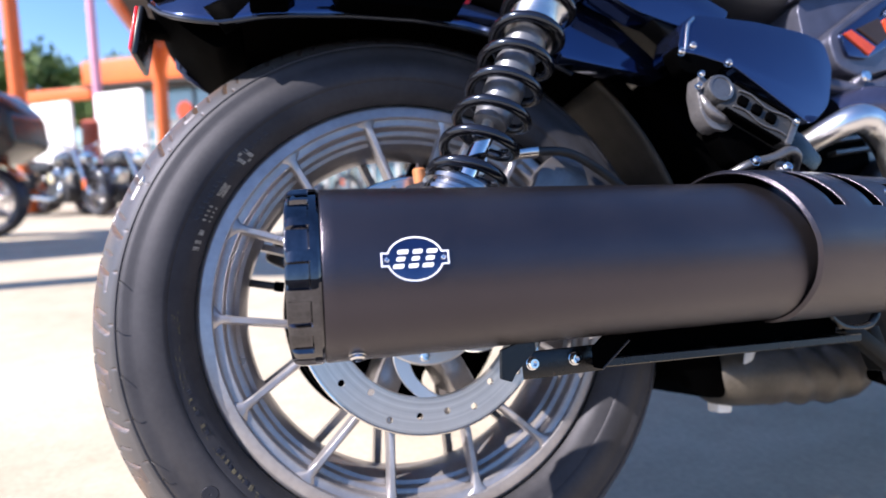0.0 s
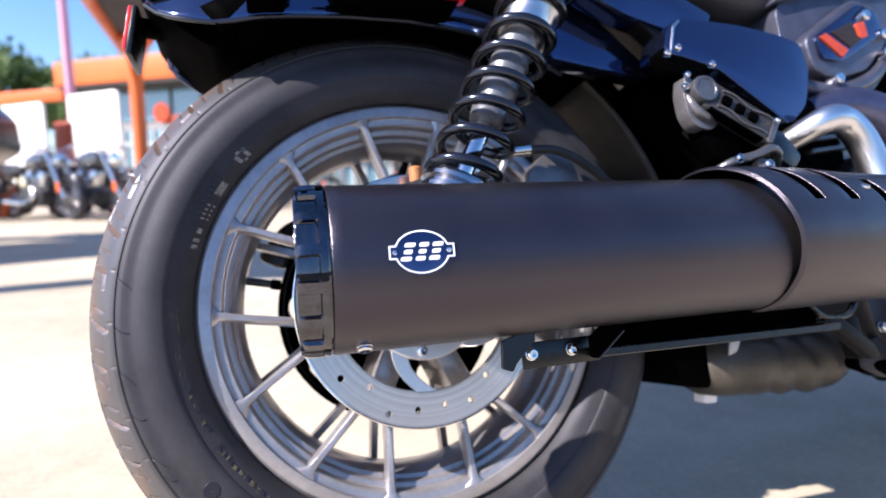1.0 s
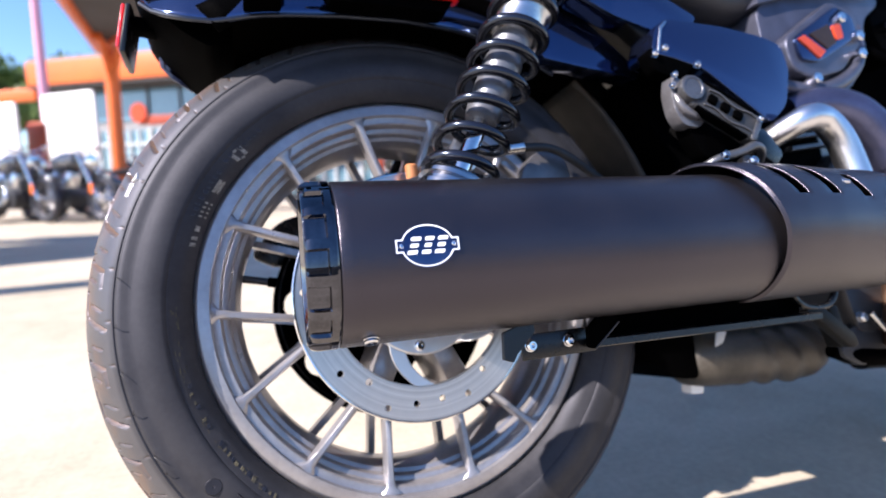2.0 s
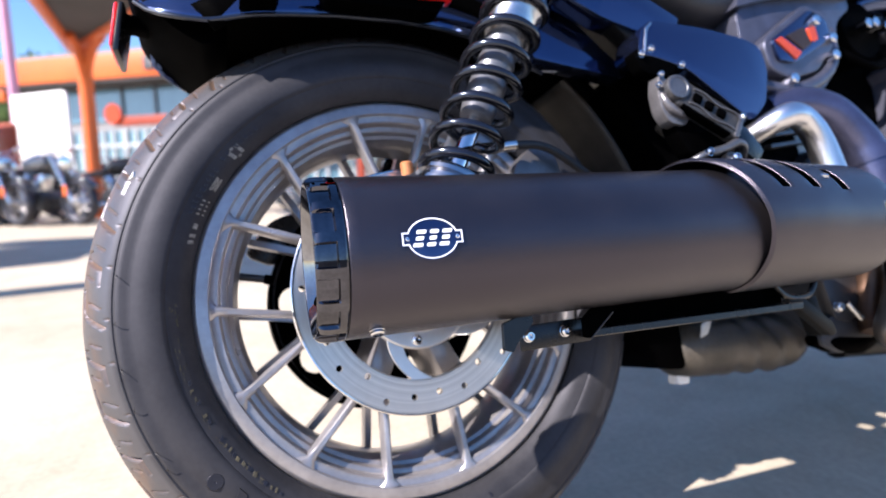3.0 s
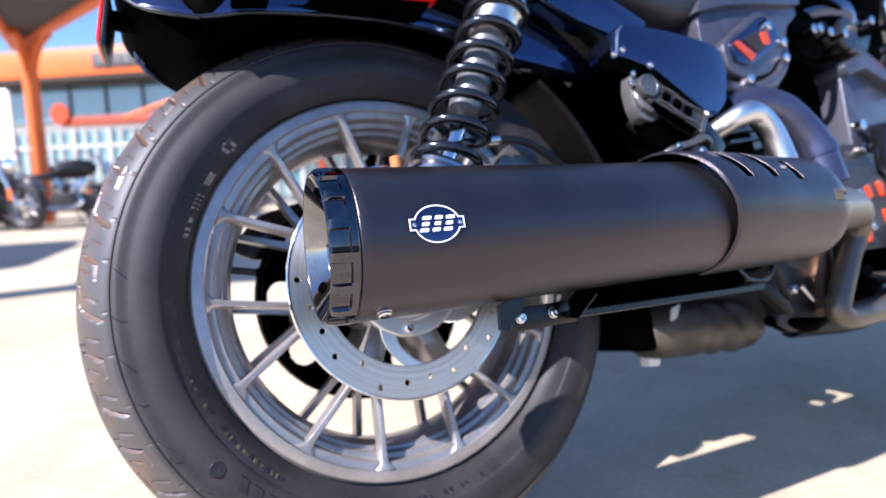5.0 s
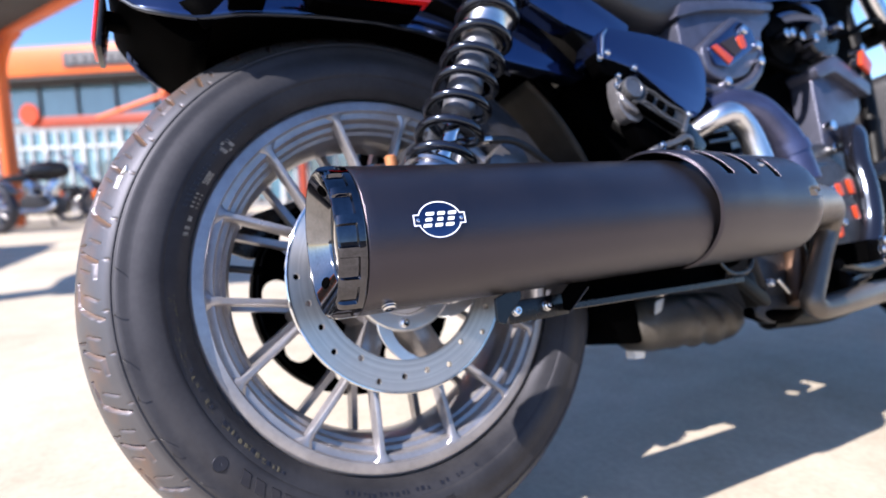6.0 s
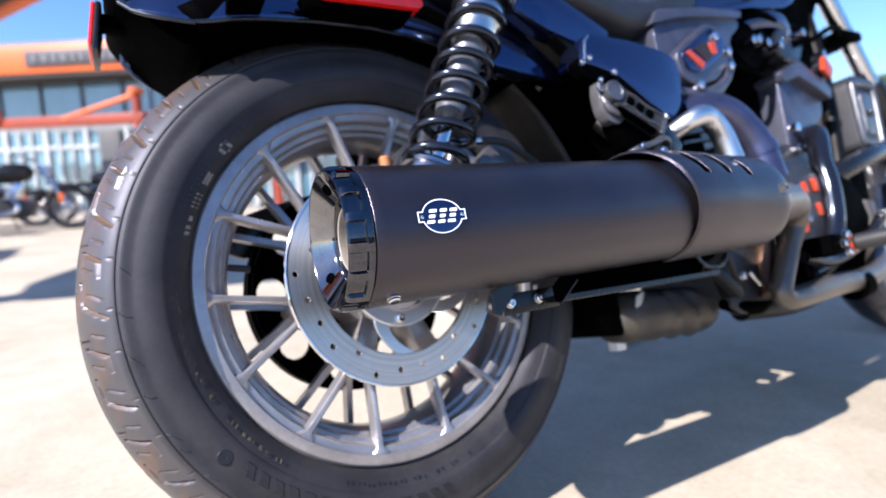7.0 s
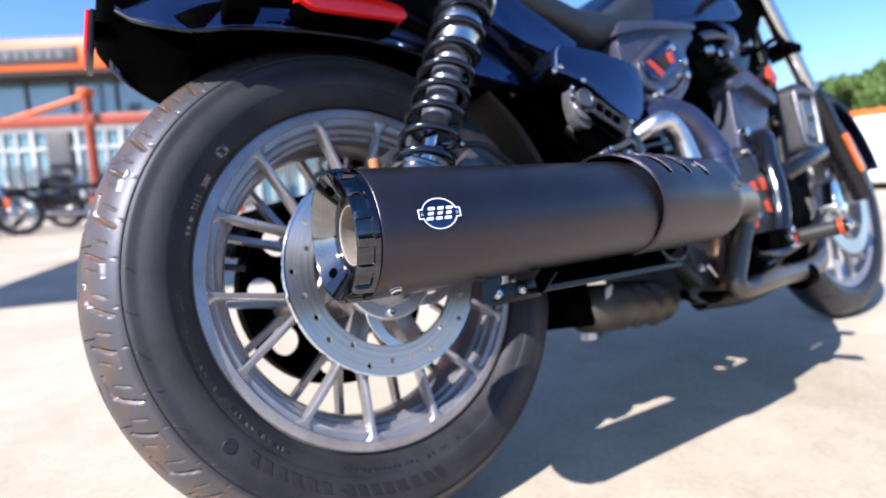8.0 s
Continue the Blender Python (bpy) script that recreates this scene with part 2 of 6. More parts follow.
def window_glass():
    m = mat("blue_window_glass", (0.09, 0.19, 0.26), 0.05, 0.0, 0.1, 0.4, rough_vary=0.02, specular=1.0, coat=1.0)
    return m


M_GLASS = window_glass()


# ---- mesh helpers ----
def shade(me, angle=35):
    me.polygons.foreach_set("use_smooth", [True] * len(me.polygons))
    me.set_sharp_from_angle(angle=radians(angle))


def part(name, bm, material, parent=None, label="", angle=35):
    """Links a bmesh as one mesh object under a thing or a part."""
    me = bpy.data.meshes.new(name)
    bm.to_mesh(me)
    bm.free()
    me.materials.append(material)
    shade(me, angle)
    ob = new(name, me)
    if parent:
        ob.parent = parent
    if label:
        ob["label"] = label
    return ob


def share(name, src, m, parent):
    """Another part on the same mesh, at the pose m."""
    ob = new(name, src.data)
    ob.parent = parent
    ob.matrix_local = m
    return ob


def thing(name, label, category, m=None, group="", kind=""):
    ob = new(name)
    if m is not None:
        ob.matrix_world = m
    return tagged(ob, label, category, group, kind)


def axes(origin, ahead, up=(0, 0, 1)):
    """Frame whose X runs along ahead and whose Z leans to up."""
    x = Vector(ahead).normalized()
    y = Vector(up).cross(x).normalized()
    z = x.cross(y)
    return Matrix.Translation(origin) @ Matrix((x, y, z)).transposed().to_4x4()


def lathe(profile, n=48, m=Matrix(), close=False, bm=None):
    """Turns (s, r) rows about the X axis of m."""
    bm = bm or bmesh.new()
    rings = []
    for s, r in profile:
        rings.append([bm.verts.new(m @ Vector((s, r * math.cos(2 * math.pi * i / n), r * math.sin(2 * math.pi * i / n)))) for i in range(n)])
    pairs = list(zip(rings, rings[1:])) + ([(rings[-1], rings[0])] if close else [])
    for a, b in pairs:
        for i in range(n):
            j = (i + 1) % n
            bm.faces.new((a[i], a[j], b[j], b[i]))
    if not close:
        if profile[0][1] > 0:
            bm.faces.new(rings[0])
        if profile[-1][1] > 0:
            bm.faces.new(rings[-1][::-1])
    bmesh.ops.remove_doubles(bm, verts=bm.verts, dist=1e-6)
    bmesh.ops.recalc_face_normals(bm, faces=bm.faces)
    return bm


def rod(a, b, r, n=20, r2=None, chamfer=0.0, bm=None):
    a, b = Vector(a), Vector(b)
    h = (b - a).length
    up = (0, 0, 1) if abs((b - a).normalized().z) < 0.95 else (1, 0, 0)
    r2 = r if r2 is None else r2
    c = min(chamfer or r * 0.12, h * 0.3)
    return lathe([(0, r - c), (c, r), (h - c, r2), (h, r2 - c)], n, axes(a, b - a, up), bm=bm)


def smooth_path(points, steps=8, closed=False):
    """Catmull-Rom curve through the points."""
    p = [Vector(q) for q in points]
    out = []
    k = len(p)
    rng = range(k) if closed else range(k - 1)
    for i in rng:
        p0 = p[i - 1] if (i or closed) else p[0] * 2 - p[1]
        p1, p2 = p[i], p[(i + 1) % k]
        p3 = p[(i + 2) % k] if (closed or i + 2 < k) else p2 * 2 - p1
        for s in range(steps):
            t = s / steps
            out.append(0.5 * (2 * p1 + (p2 - p0) * t + (2 * p0 - 5 * p1 + 4 * p2 - p3) * t * t + (3 * p1 - p0 - 3 * p2 + p3) * t ** 3))
    if not closed:
        out.append(p[-1])
    return out


def tube(points, r, n=14, steps=8, closed=False, bm=None, raw=False):
    """Round tube along a smooth path; r is a number or one for each given point."""
    bm = bm or bmesh.new()
    path = [Vector(q) for q in points] if raw else smooth_path(points, steps, closed)
    radii = [r] * len(path) if not isinstance(r, (list, tuple)) else list(np.interp(np.linspace(0, 1, len(path)), np.linspace(0, 1, len(r)), r))
    k = len(path)
    side = None
    rings = []
    for i, q in enumerate(path):
        d = (path[(i + 1) % k] - path[i - 1]) if closed else (path[min(i + 1, k - 1)] - path[max(i - 1, 0)])
        d.normalize()
        if side is None:
            side = d.orthogonal()
        side = (side - d * side.dot(d)).normalized()
        other = d.cross(side)
        rings.append([bm.verts.new(q + (side * math.cos(2 * math.pi * j / n) + other * math.sin(2 * math.pi * j / n)) * radii[i]) for j in range(n)])
    for a, b in list(zip(rings, rings[1:])) + ([(rings[-1], rings[0])] if closed else []):
        for j in range(n):
            bm.faces.new((a[j], a[(j + 1) % n], b[(j + 1) % n], b[j]))
    if not closed:
        bm.faces.new(rings[0][::-1])
        bm.faces.new(rings[-1])
    bmesh.ops.recalc_face_normals(bm, faces=bm.faces)
    return bm


def prism(poly, y0, y1, bevel=0.003, seg=2, m=Matrix(), bm=None):
    """Plate cut to a polygon of (x, z), from y0 to y1, with rounded edges."""
    b = bmesh.new()
    near = [b.verts.new((x, y0, z)) for x, z in poly]
    far = [b.verts.new((x, y1, z)) for x, z in poly]
    b.faces.new(near)
    b.faces.new(far[::-1])
    for i in range(len(poly)):
        j = (i + 1) % len(poly)
        b.faces.new((near[i], far[i], far[j], near[j]))
    bmesh.ops.recalc_face_normals(b, faces=b.faces)
    if bevel:
        bmesh.ops.bevel(b, geom=b.edges[:], offset=bevel, segments=seg, profile=0.5, affect="EDGES", clamp_overlap=True)
    b.transform(m)
    if bm:
        me = bpy.data.meshes.new("tmp")
        b.to_mesh(me)
        b.free()
        bm.from_mesh(me)
        bpy.data.meshes.remove(me)
        return bm
    return b


def slab(x0, x1, y0, y1, z0, z1, bevel=0.002, m=Matrix(), bm=None, seg=2):
    return prism([(x0, z0), (x1, z0), (x1, z1), (x0, z1)], y0, y1, bevel, seg, m, bm)


def rounded(poly, r=0.012, seg=4):
    """The polygon with its corners rounded."""
    out = []
    k = len(poly)
    for i in range(k):
        a, b, c = Vector(poly[i - 1]), Vector(poly[i]), Vector(poly[(i + 1) % k])
        u, v = a - b, c - b
        d = min(r, u.length * 0.45, v.length * 0.45)
        p, q = b + u.normalized() * d, b + v.normalized() * d
        for s in range(seg + 1):
            t = s / seg
            out.append(tuple((1 - t) ** 2 * p + 2 * t * (1 - t) * b + t * t * q))
    return out


def grid_bm(point, us, vs, wrap_u=False, bm=None, skip=None):
    """Quads over point(u, v)."""
    bm = bm or bmesh.new()
    rows = [[bm.verts.new(point(u, v)) for v in vs] for u in us]
    k = len(us)
    for i in range(k if wrap_u else k - 1):
        for j in range(len(vs) - 1):
            if skip and skip(us[i], us[(i + 1) % k], vs[j], vs[j + 1]):
                continue
            bm.faces.new((rows[i][j], rows[(i + 1) % k][j], rows[(i + 1) % k][j + 1], rows[i][j + 1]))
    return bm


def bolt(name, at, way, r, h, material, parent, socket=True):
    """Round-headed socket bolt."""
    m = axes(at, way, (0.3, 0.2, 1))
    prof = [(0, r * 1.12), (0.0006, r * 1.12), (0.0008, r), (h * 0.7, r), (h, r * 0.75)]
    if socket:
        prof += [(h, r * 0.45), (h * 0.4, r * 0.42), (h * 0.4, 0.0)]
    return part(name, lathe(prof, 20, m), material, parent, angle=25)


def holed_ring(r0, r1, y0, y1, holes, per=20):
    """Ring about the Y axis, from y0 to y1, with round holes: rows of (angle, radius of its place, radius)."""
    bm = bmesh.new()
    k = len(holes)
    half = math.pi / k
    for a, hr, rad in holes:
        c = Vector((hr * math.cos(a), hr * math.sin(a)))
        rim, hole = [], []
        quarter = per // 4
        edge = [(r1, a - half + 2 * half * i / quarter) for i in range(quarter)]
        edge += [(r1 + (r0 - r1) * i / quarter, a + half) for i in range(quarter)]
        edge += [(r0, a + half - 2 * half * i / quarter) for i in range(quarter)]
        edge += [(r0 + (r1 - r0) * i / quarter, a - half) for i in range(quarter)]
        for rr, an in edge:
            q = Vector((rr * math.cos(an), rr * math.sin(an)))
            d = (q - c).normalized()
            rim.append(q)
            hole.append(c + d * rad)
        v = [[bm.verts.new((q.x, y, q.y)) for q in loop] for y in (y0, y1) for loop in (rim, hole)]
        n = len(rim)
        for i in range(n):
            j = (i + 1) % n
            bm.faces.new((v[0][i], v[0][j], v[1][j], v[1][i]))
            bm.faces.new((v[2][i], v[3][i], v[3][j], v[2][j]))
            bm.faces.new((v[1][i], v[1][j], v[3][j], v[3][i]))
            if i < quarter or 2 * quarter <= i < 3 * quarter:
                bm.faces.new((v[0][i], v[2][i], v[2][j], v[0][j]))
    bmesh.ops.remove_doubles(bm, verts=bm.verts, dist=1e-5)
    bmesh.ops.recalc_face_normals(bm, faces=bm.faces)
    return bm


# ---- ground ----
def build_ground():
    us = [-400, -60, -20, -8] + [i * 0.5 for i in range(-8, 9)] + [8, 20, 60, 400]
    bm = grid_bm(lambda u, v: Vector((u, v, 0.0)), us, us)
    bmesh.ops.recalc_face_normals(bm, faces=bm.faces)
    ob = part("ground", bm, M_CONCRETE)
    tagged(ob, "pale sunlit concrete parking lot with faint stains", "ground", kind="structure")


build_ground()

# ---- the motorcycle: x ahead, y to its left, z up, leaning on its stand ----
LEAN = 15.13
bike = thing("motorcycle", "black motorcycle with grey wheels, parked leaning on its stand", "motorcycle", pose(0, 0, 0, -LEAN, 0, 0))
AXLE = Vector((-0.004, 0, 0.323))


def turned(profile, n=64, at=AXLE, close=False):
    """Turns (y, r) rows about the wheel's axle."""
    return lathe([(y, r) for y, r in profile], n, axes(at, (0, 1, 0)), close)


def tyre_mesh(radius, half, bead, n, cut):
    """Tyre about the Y axis: round tread with cut grooves, and sidewalls."""
    cross = []
    drop = (radius - bead) * 0.335
    crown = radius - drop
    for i in range(61):
        a = radians(-46 + 92 * i / 60)
        cross.append((half * 0.89 * math.sin(a) / math.sin(radians(46)), crown + drop * (math.cos(a) - math.cos(radians(46))) / (1 - math.cos(radians(46))), -1 + 2 * i / 60))
    d = radius - bead
    side = [(0.900, 0.664), (0.908, 0.661), (0.912, 0.652), (0.906, 0.640), (0.914, 0.630), (0.930, 0.622), (0.940, 0.610), (0.946, 0.580), (0.950, 0.540), (0.954, 0.510), (0.962, 0.488), (0.980, 0.44), (0.995, 0.39), (1.0, 0.33), (0.990, 0.26), (0.974, 0.222), (0.958, 0.212), (0.955, 0.200), (0.950, 0.192), (0.922, 0.12), (0.872, 0.06), (0.832, 0.035), (0.812, 0.02), (0.76, 0.0)]
    rows = [(-half * y, bead + d * r, -2) for y, r in side[::-1]] + cross + [(half * y, bead + d * r, 2) for y, r in side]
    y = np.array([c[0] for c in rows])
    r = np.array([c[1] for c in rows])
    v = np.array([c[2] for c in rows])
    phi = np.linspace(0, 2 * np.pi, n, endpoint=False)
    depth = np.zeros((n, len(rows)))
    for pitch_len, a, b, width, deep in cut:
        count = round(2 * np.pi / pitch_len)
        step = 2 * np.pi / count
        for sign, shift in ((1, 0.845), (-1, 0.345)):
            u = ((phi / step + shift) % 1.0)[:, None] * step * radius
            w = (sign * v * half)[None, :]
            A = np.array([a[0] * step * radius, a[1] * half])
            D = np.array([b[0] * step * radius, b[1] * half]) - A
            t = np.clip(((u - A[0]) * D[0] + (w - A[1]) * D[1]) / (D @ D), 0, 1)
            dist = np.hypot(u - A[0] - t * D[0], w - A[1] - t * D[1])
            hit = np.clip((width - dist) / 0.0012 + 0.5, 0, 1) * deep
            hit[:, np.abs(v) > 1.01] = 0
            depth = np.maximum(depth, hit)
    rr = r[None, :] - depth
    xyz = np.stack([rr * np.cos(phi)[:, None], np.repeat(y[None, :], n, 0), rr * np.sin(phi)[:, None]], -1).reshape(-1, 3)
    k = len(rows)
    i, j = np.meshgrid(np.arange(n), np.arange(k - 1), indexing="ij")
    a0, b0 = i * k + j, ((i + 1) % n) * k + j
    faces = np.stack([a0, a0 + 1, b0 + 1, b0], -1).reshape(-1, 4)
    me = bpy.data.meshes.new("tyre")
    me.from_pydata(xyz.tolist(), [], faces.tolist())
    me.attributes.new("groove", "FLOAT", "POINT").data.foreach_set("value", (depth / 0.0055).ravel())
    me.update()
    return me


# grooves of one pitch: (pitch, start, end, half width, depth); places as (share of the pitch, share of the half width)
PITCH = radians(360 / 21)
CUTS = [
    (PITCH, (0.00, -0.42), (0.26, -0.46), 0.0018, 0.0055),
    (PITCH, (0.26, -0.46), (0.42, -0.88), 0.0018, 0.0055),
    (PITCH, (0.69, -0.41), (0.81, -0.79), 0.0018, 0.0055),
    (PITCH, (0.81, -0.79), (0.97, -0.80), 0.0018, 0.0050),
    (PITCH, (0.14, -0.59), (0.22, -0.83), 0.0007, 0.0030),
    (PITCH, (0.55, -0.58), (0.615, -0.81), 0.0007, 0.0030),
    (PITCH, (0.86, -0.47), (0.92, -0.68), 0.0007, 0.0030),
    (PITCH, (0.595, -0.18), (0.61, -0.50), 0.0008, 0.0030),
    (PITCH, (0.33, -0.93), (0.35, -0.985), 0.0006, 0.0025),
    (PITCH, (0.78, -0.93), (0.80, -0.985), 0.0006, 0.0025),
    (PITCH, (0.10, -0.20), (0.45, -0.08), 0.0018, 0.0050),
]



def build_rear_wheel():
    half = [(0.0575, 0.2250), (0.0600, 0.2222), (0.0625, 0.2205), (0.0635, 0.2180), (0.0635, 0.2085), (0.0628, 0.2075), (0.0605, 0.2072), (0.0600, 0.2064), (0.0598, 0.1998), (0.0585, 0.1985), (0.0500, 0.1975),
            (0.0490, 0.1965), (0.0488, 0.1925), (0.0478, 0.1912), (0.0400, 0.1895), (0.0385, 0.1855), (0.026, 0.1815), (0.014, 0.180)]
    half = [(y - 0.006 * min(1.0, y / 0.05), r * 0.9885) for y, r in half]
    prof = [(-y, r) for y, r in half] + half[::-1] + [(0.052, 0.2150), (0.05, 0.203), (0.02, 0.19), (-0.02, 0.19), (-0.05, 0.203), (-0.052, 0.2150)]
    wheel = part("rear_wheel", turned(prof, 128, close=True), M_WHEEL, bike, "satin silver-grey cast alloy wheel rim")
    me = tyre_mesh(0.3180, 0.076, 0.2203, 2016, CUTS)
    me.materials.append(M_TREAD)
    shade(me, 40)
    tyre = new("tyre", me)
    tyre.parent, tyre.location = wheel, AXLE
    tyre["label"] = "black rubber tyre with cut tread grooves"

    # spokes: fourteen on each face, in seven pairs that close towards the hub
    def spoke(a0, a1, y_out, y_in, w):
        p0 = Vector((0.105 * math.cos(a0), y_in, 0.105 * math.sin(a0)))
        p1 = Vector((0.2055 * math.cos(a1), y_out, 0.2055 * math.sin(a1)))
        m = axes(p0, p1 - p0, (0, -1 if y_out < 0 else 1, 0))
        ln = (p1 - p0).length
        bm = bmesh.new()
        for x, hw, t0, t1 in ((0, w * 1.3, -0.020, 0.003), (ln * 0.25, w * 0.95, -0.017, 0.0025), (ln * 0.80, w * 0.95, -0.015, 0.0025), (ln * 0.93, w * 1.25, -0.013, 0.0022), (ln, w * 3.2, -0.010, 0.0018)):
            for yy, zz in ((-hw, t0), (-hw * 0.98, t1 - 0.002), (-hw * 0.6, t1), (hw * 0.6, t1), (hw * 0.98, t1 - 0.002), (hw, t0)):
                bm.verts.new(m @ Vector((x, yy, zz)))
        bm.verts.ensure_lookup_table()
        for s in range(4):
            for k in range(6):
                q = (k + 1) % 6
                bm.faces.new((bm.verts[s * 6 + k], bm.verts[s * 6 + q], bm.verts[s * 6 + 6 + q], bm.verts[s * 6 + 6 + k]))
        bm.faces.new([bm.verts[k] for k in range(6)])
        bm.faces.new([bm.verts[24 + k] for k in range(6)])
        bmesh.ops.recalc_face_normals(bm, faces=bm.faces)
        bm.transform(Matrix.Translation(AXLE))
        return bm

    first = radians(102.86)
    step = 2 * math.pi / 14
    for k in range(7):
        mid = first + (2 * k + 1) * step + step * 0.5
        for s in (-1, 1):
            part("spoke", spoke(mid + s * radians(4.5), mid + s * step * 0.5, -0.0548, -0.044, 0.0040), M_WHEEL, wheel, angle=50)
            part("spoke", spoke(mid + s * radians(4.5), mid + s * step * 0.5, 0.0548, 0.044, 0.0040), M_WHEEL, wheel, angle=50)
        # web that carries a pair to the hub
        web = prism([(0.04, -0.012), (0.108, -0.013), (0.114, 0.0), (0.108, 0.013), (0.04, 0.012)], -0.044, 0.044, 0.003, 2)
        web.transform(Matrix.Translation(AXLE) @ Matrix.Rotation(-mid, 4, "Y"))
        part("web", web, M_WHEEL, wheel)
    part("hub", turned([(-0.075, 0.02), (-0.075, 0.044), (-0.07, 0.046), (-0.045, 0.046), (-0.03, 0.06), (0.03, 0.06), (0.045, 0.05), (0.075, 0.05), (0.075, 0.02)], 48), M_WHEEL, wheel)

    # brake disc on the near face
    holes = [(radians(218 + 14.4 * i), (0.1155, 0.1045, 0.1205, 0.1125, 0.1100)[i % 5], 0.0034) for i in range(25)]
    bm = holed_ring(0.0965, 0.1308, -0.0825, -0.0775, holes)
    bm.transform(Matrix.Translation(AXLE))
    disc = part("brake_disc", bm, M_DISC, wheel, "drilled bright steel brake disc", 30)
    part("disc_edge", turned([(-0.0829, 0.1290), (-0.0829, 0.1303), (-0.0820, 0.1314), (-0.0780, 0.1314), (-0.0771, 0.1303), (-0.0771, 0.1290)], 128, close=True), M_CHROME, disc)
    part("disc_inner_ring", turned([(-0.0822, 0.0988), (-0.0812, 0.0978), (-0.0812, 0.0955), (-0.0800, 0.0945), (-0.0785, 0.0945), (-0.0785, 0.0988)], 96, close=True), M_DISC, disc)
    part("disc_carrier", turned([(-0.080, 0.045), (-0.082, 0.047), (-0.082, 0.062), (-0.080, 0.064), (-0.072, 0.064), (-0.072, 0.045)], 64, close=True), M_STEEL, disc)
    for k in range(5):
        a = radians(20) + k * 2 * math.pi / 5
        pts = []
        for t in np.linspace(0, 1, 9):
            r = 0.058 + 0.046 * t
            an = a + 0.62 * t ** 1.4
            pts.append((r, an))
        outer = [(r * math.cos(an + 0.2), r * math.sin(an + 0.2)) for r, an in pts]
        inner = [(r * math.cos(an - 0.12 + 0.1 * (r - 0.058) / 0.046), r * math.sin(an - 0.12 + 0.1 * (r - 0.058) / 0.046)) for r, an in pts]
        bm = prism(outer + inner[::-1], -0.0805, -0.0775, 0.0008, 1, Matrix.Translation(AXLE))
        part("carrier_arm", bm, M_STEEL, disc)
    for k in range(5):
        a = radians(46) + k * 2 * math.pi / 5
        bolt("disc_bolt", AXLE + Vector((0.0545 * math.cos(a), -0.082, 0.0545 * math.sin(a))), (0, -1, 0), 0.005, 0.005, M_CHROME, disc)
    part("axle_nut", turned([(-0.112, 0.0), (-0.112, 0.012), (-0.108, 0.015), (-0.098, 0.015), (-0.098, 0.02), (-0.075, 0.02)], 24), M_STEEL, wheel)

    # belt sprocket on the far face
    big = [(radians(176) + 2 * math.pi * i / 9, 0.108, 0.0205) for i in range(9)]
    bm = holed_ring(0.066, 0.136, 0.082, 0.092, big, 28)
    bm.transform(Matrix.Translation(AXLE))
    sprocket = part("belt_sprocket", bm, M_PLASTIC, wheel, "black belt sprocket with round openings")
    part("sprocket_teeth", turned([(0.074, 0.136), (0.074, 0.141), (0.104, 0.141), (0.104, 0.136)], 72, close=True), M_PLASTIC, sprocket)
    part("sprocket_hub", turned([(0.06, 0.03), (0.06, 0.068), (0.092, 0.068), (0.092, 0.03)], 48, close=True), M_PLASTIC, sprocket)

    # valve stem
    a = radians(168)
    d = Vector((math.cos(a), 0, math.sin(a)))
    part("valve_stem", rod(AXLE + d * 0.184, AXLE + d * 0.150 + Vector((0, -0.004, 0)), 0.0042, 14), M_HOSE, wheel)
    part("valve_cap", rod(AXLE + d * 0.152 + Vector((0, -0.004, 0)), AXLE + d * 0.142 + Vector((0, -0.005, 0)), 0.0055, 14), M_PLASTIC, wheel)

    # raised marks on the near sidewall, following the round of the tyre
    def wall_y(r):
        return -0.076 * float(np.interp((r - 0.2203) / (0.318 - 0.2203), [0.0, 0.035, 0.06, 0.12, 0.192, 0.212, 0.222, 0.26, 0.33, 0.39, 0.44, 0.488, 0.54, 0.61], [0.76, 0.832, 0.872, 0.922, 0.950, 0.958, 0.974, 0.990, 1.0, 0.995, 0.980, 0.962, 0.950, 0.940]))

    def mark(a, r, w, h, slant=0.0, t=0.0012):
        """Bar at the angle a and radius r, w along the round, h across it."""
        bm = bmesh.new()
        v = []
        for dy in (0.0006, -t):
            for u, q in ((-w, -h), (w, -h), (w, h), (-w, h)):
                s = 1.0 if dy > 0 else 0.86
                an = a + ((u * 0.5 * s) + slant * q) / r
                rr = r + q * 0.5 * s
                v.append(bm.verts.new((rr * math.cos(an), wall_y(rr) + dy, rr * math.sin(an))))
        for f in ((4, 5, 6, 7), (0, 1, 5, 4), (1, 2, 6, 5), (2, 3, 7, 6), (3, 0, 4, 7)):
            bm.faces.new([v[i] for i in f])
        bmesh.ops.recalc_face_normals(bm, faces=bm.faces)
        bm.transform(Matrix.Translation(AXLE))
        return bm

    rng = random.Random(4)
    for base in (radians(222.5),):
        a = base
        for k in range(15):
            w = rng.choice((0.0105, 0.0120, 0.0135))
            if k == 6:
                w = 0.005
            part("raised_bar", mark(a, 0.2555, w, 0.004 if k == 6 else 0.0125, 0.25, 0.0010), M_RUBBER, wheel, "raised rubber bar on the sidewall" if k == 0 else "")
            a += (w + 0.0056) / 0.2555
    for base, cnt in ((radians(196), 22), (radians(246), 26), (radians(130), 18)):
        a = base
        for k in range(cnt):
            w = rng.choice((0.0022, 0.003, 0.004))
            if rng.random() < 0.8:
                part("raised_mark", mark(a, 0.2340 + rng.uniform(-0.0008, 0.0008), w, rng.uniform(0.003, 0.0048), 0.1, 0.0007), M_DIRT if cnt == 22 and k % 3 else M_RUBBER, wheel)
            a += (w + 0.0032) / 0.2340
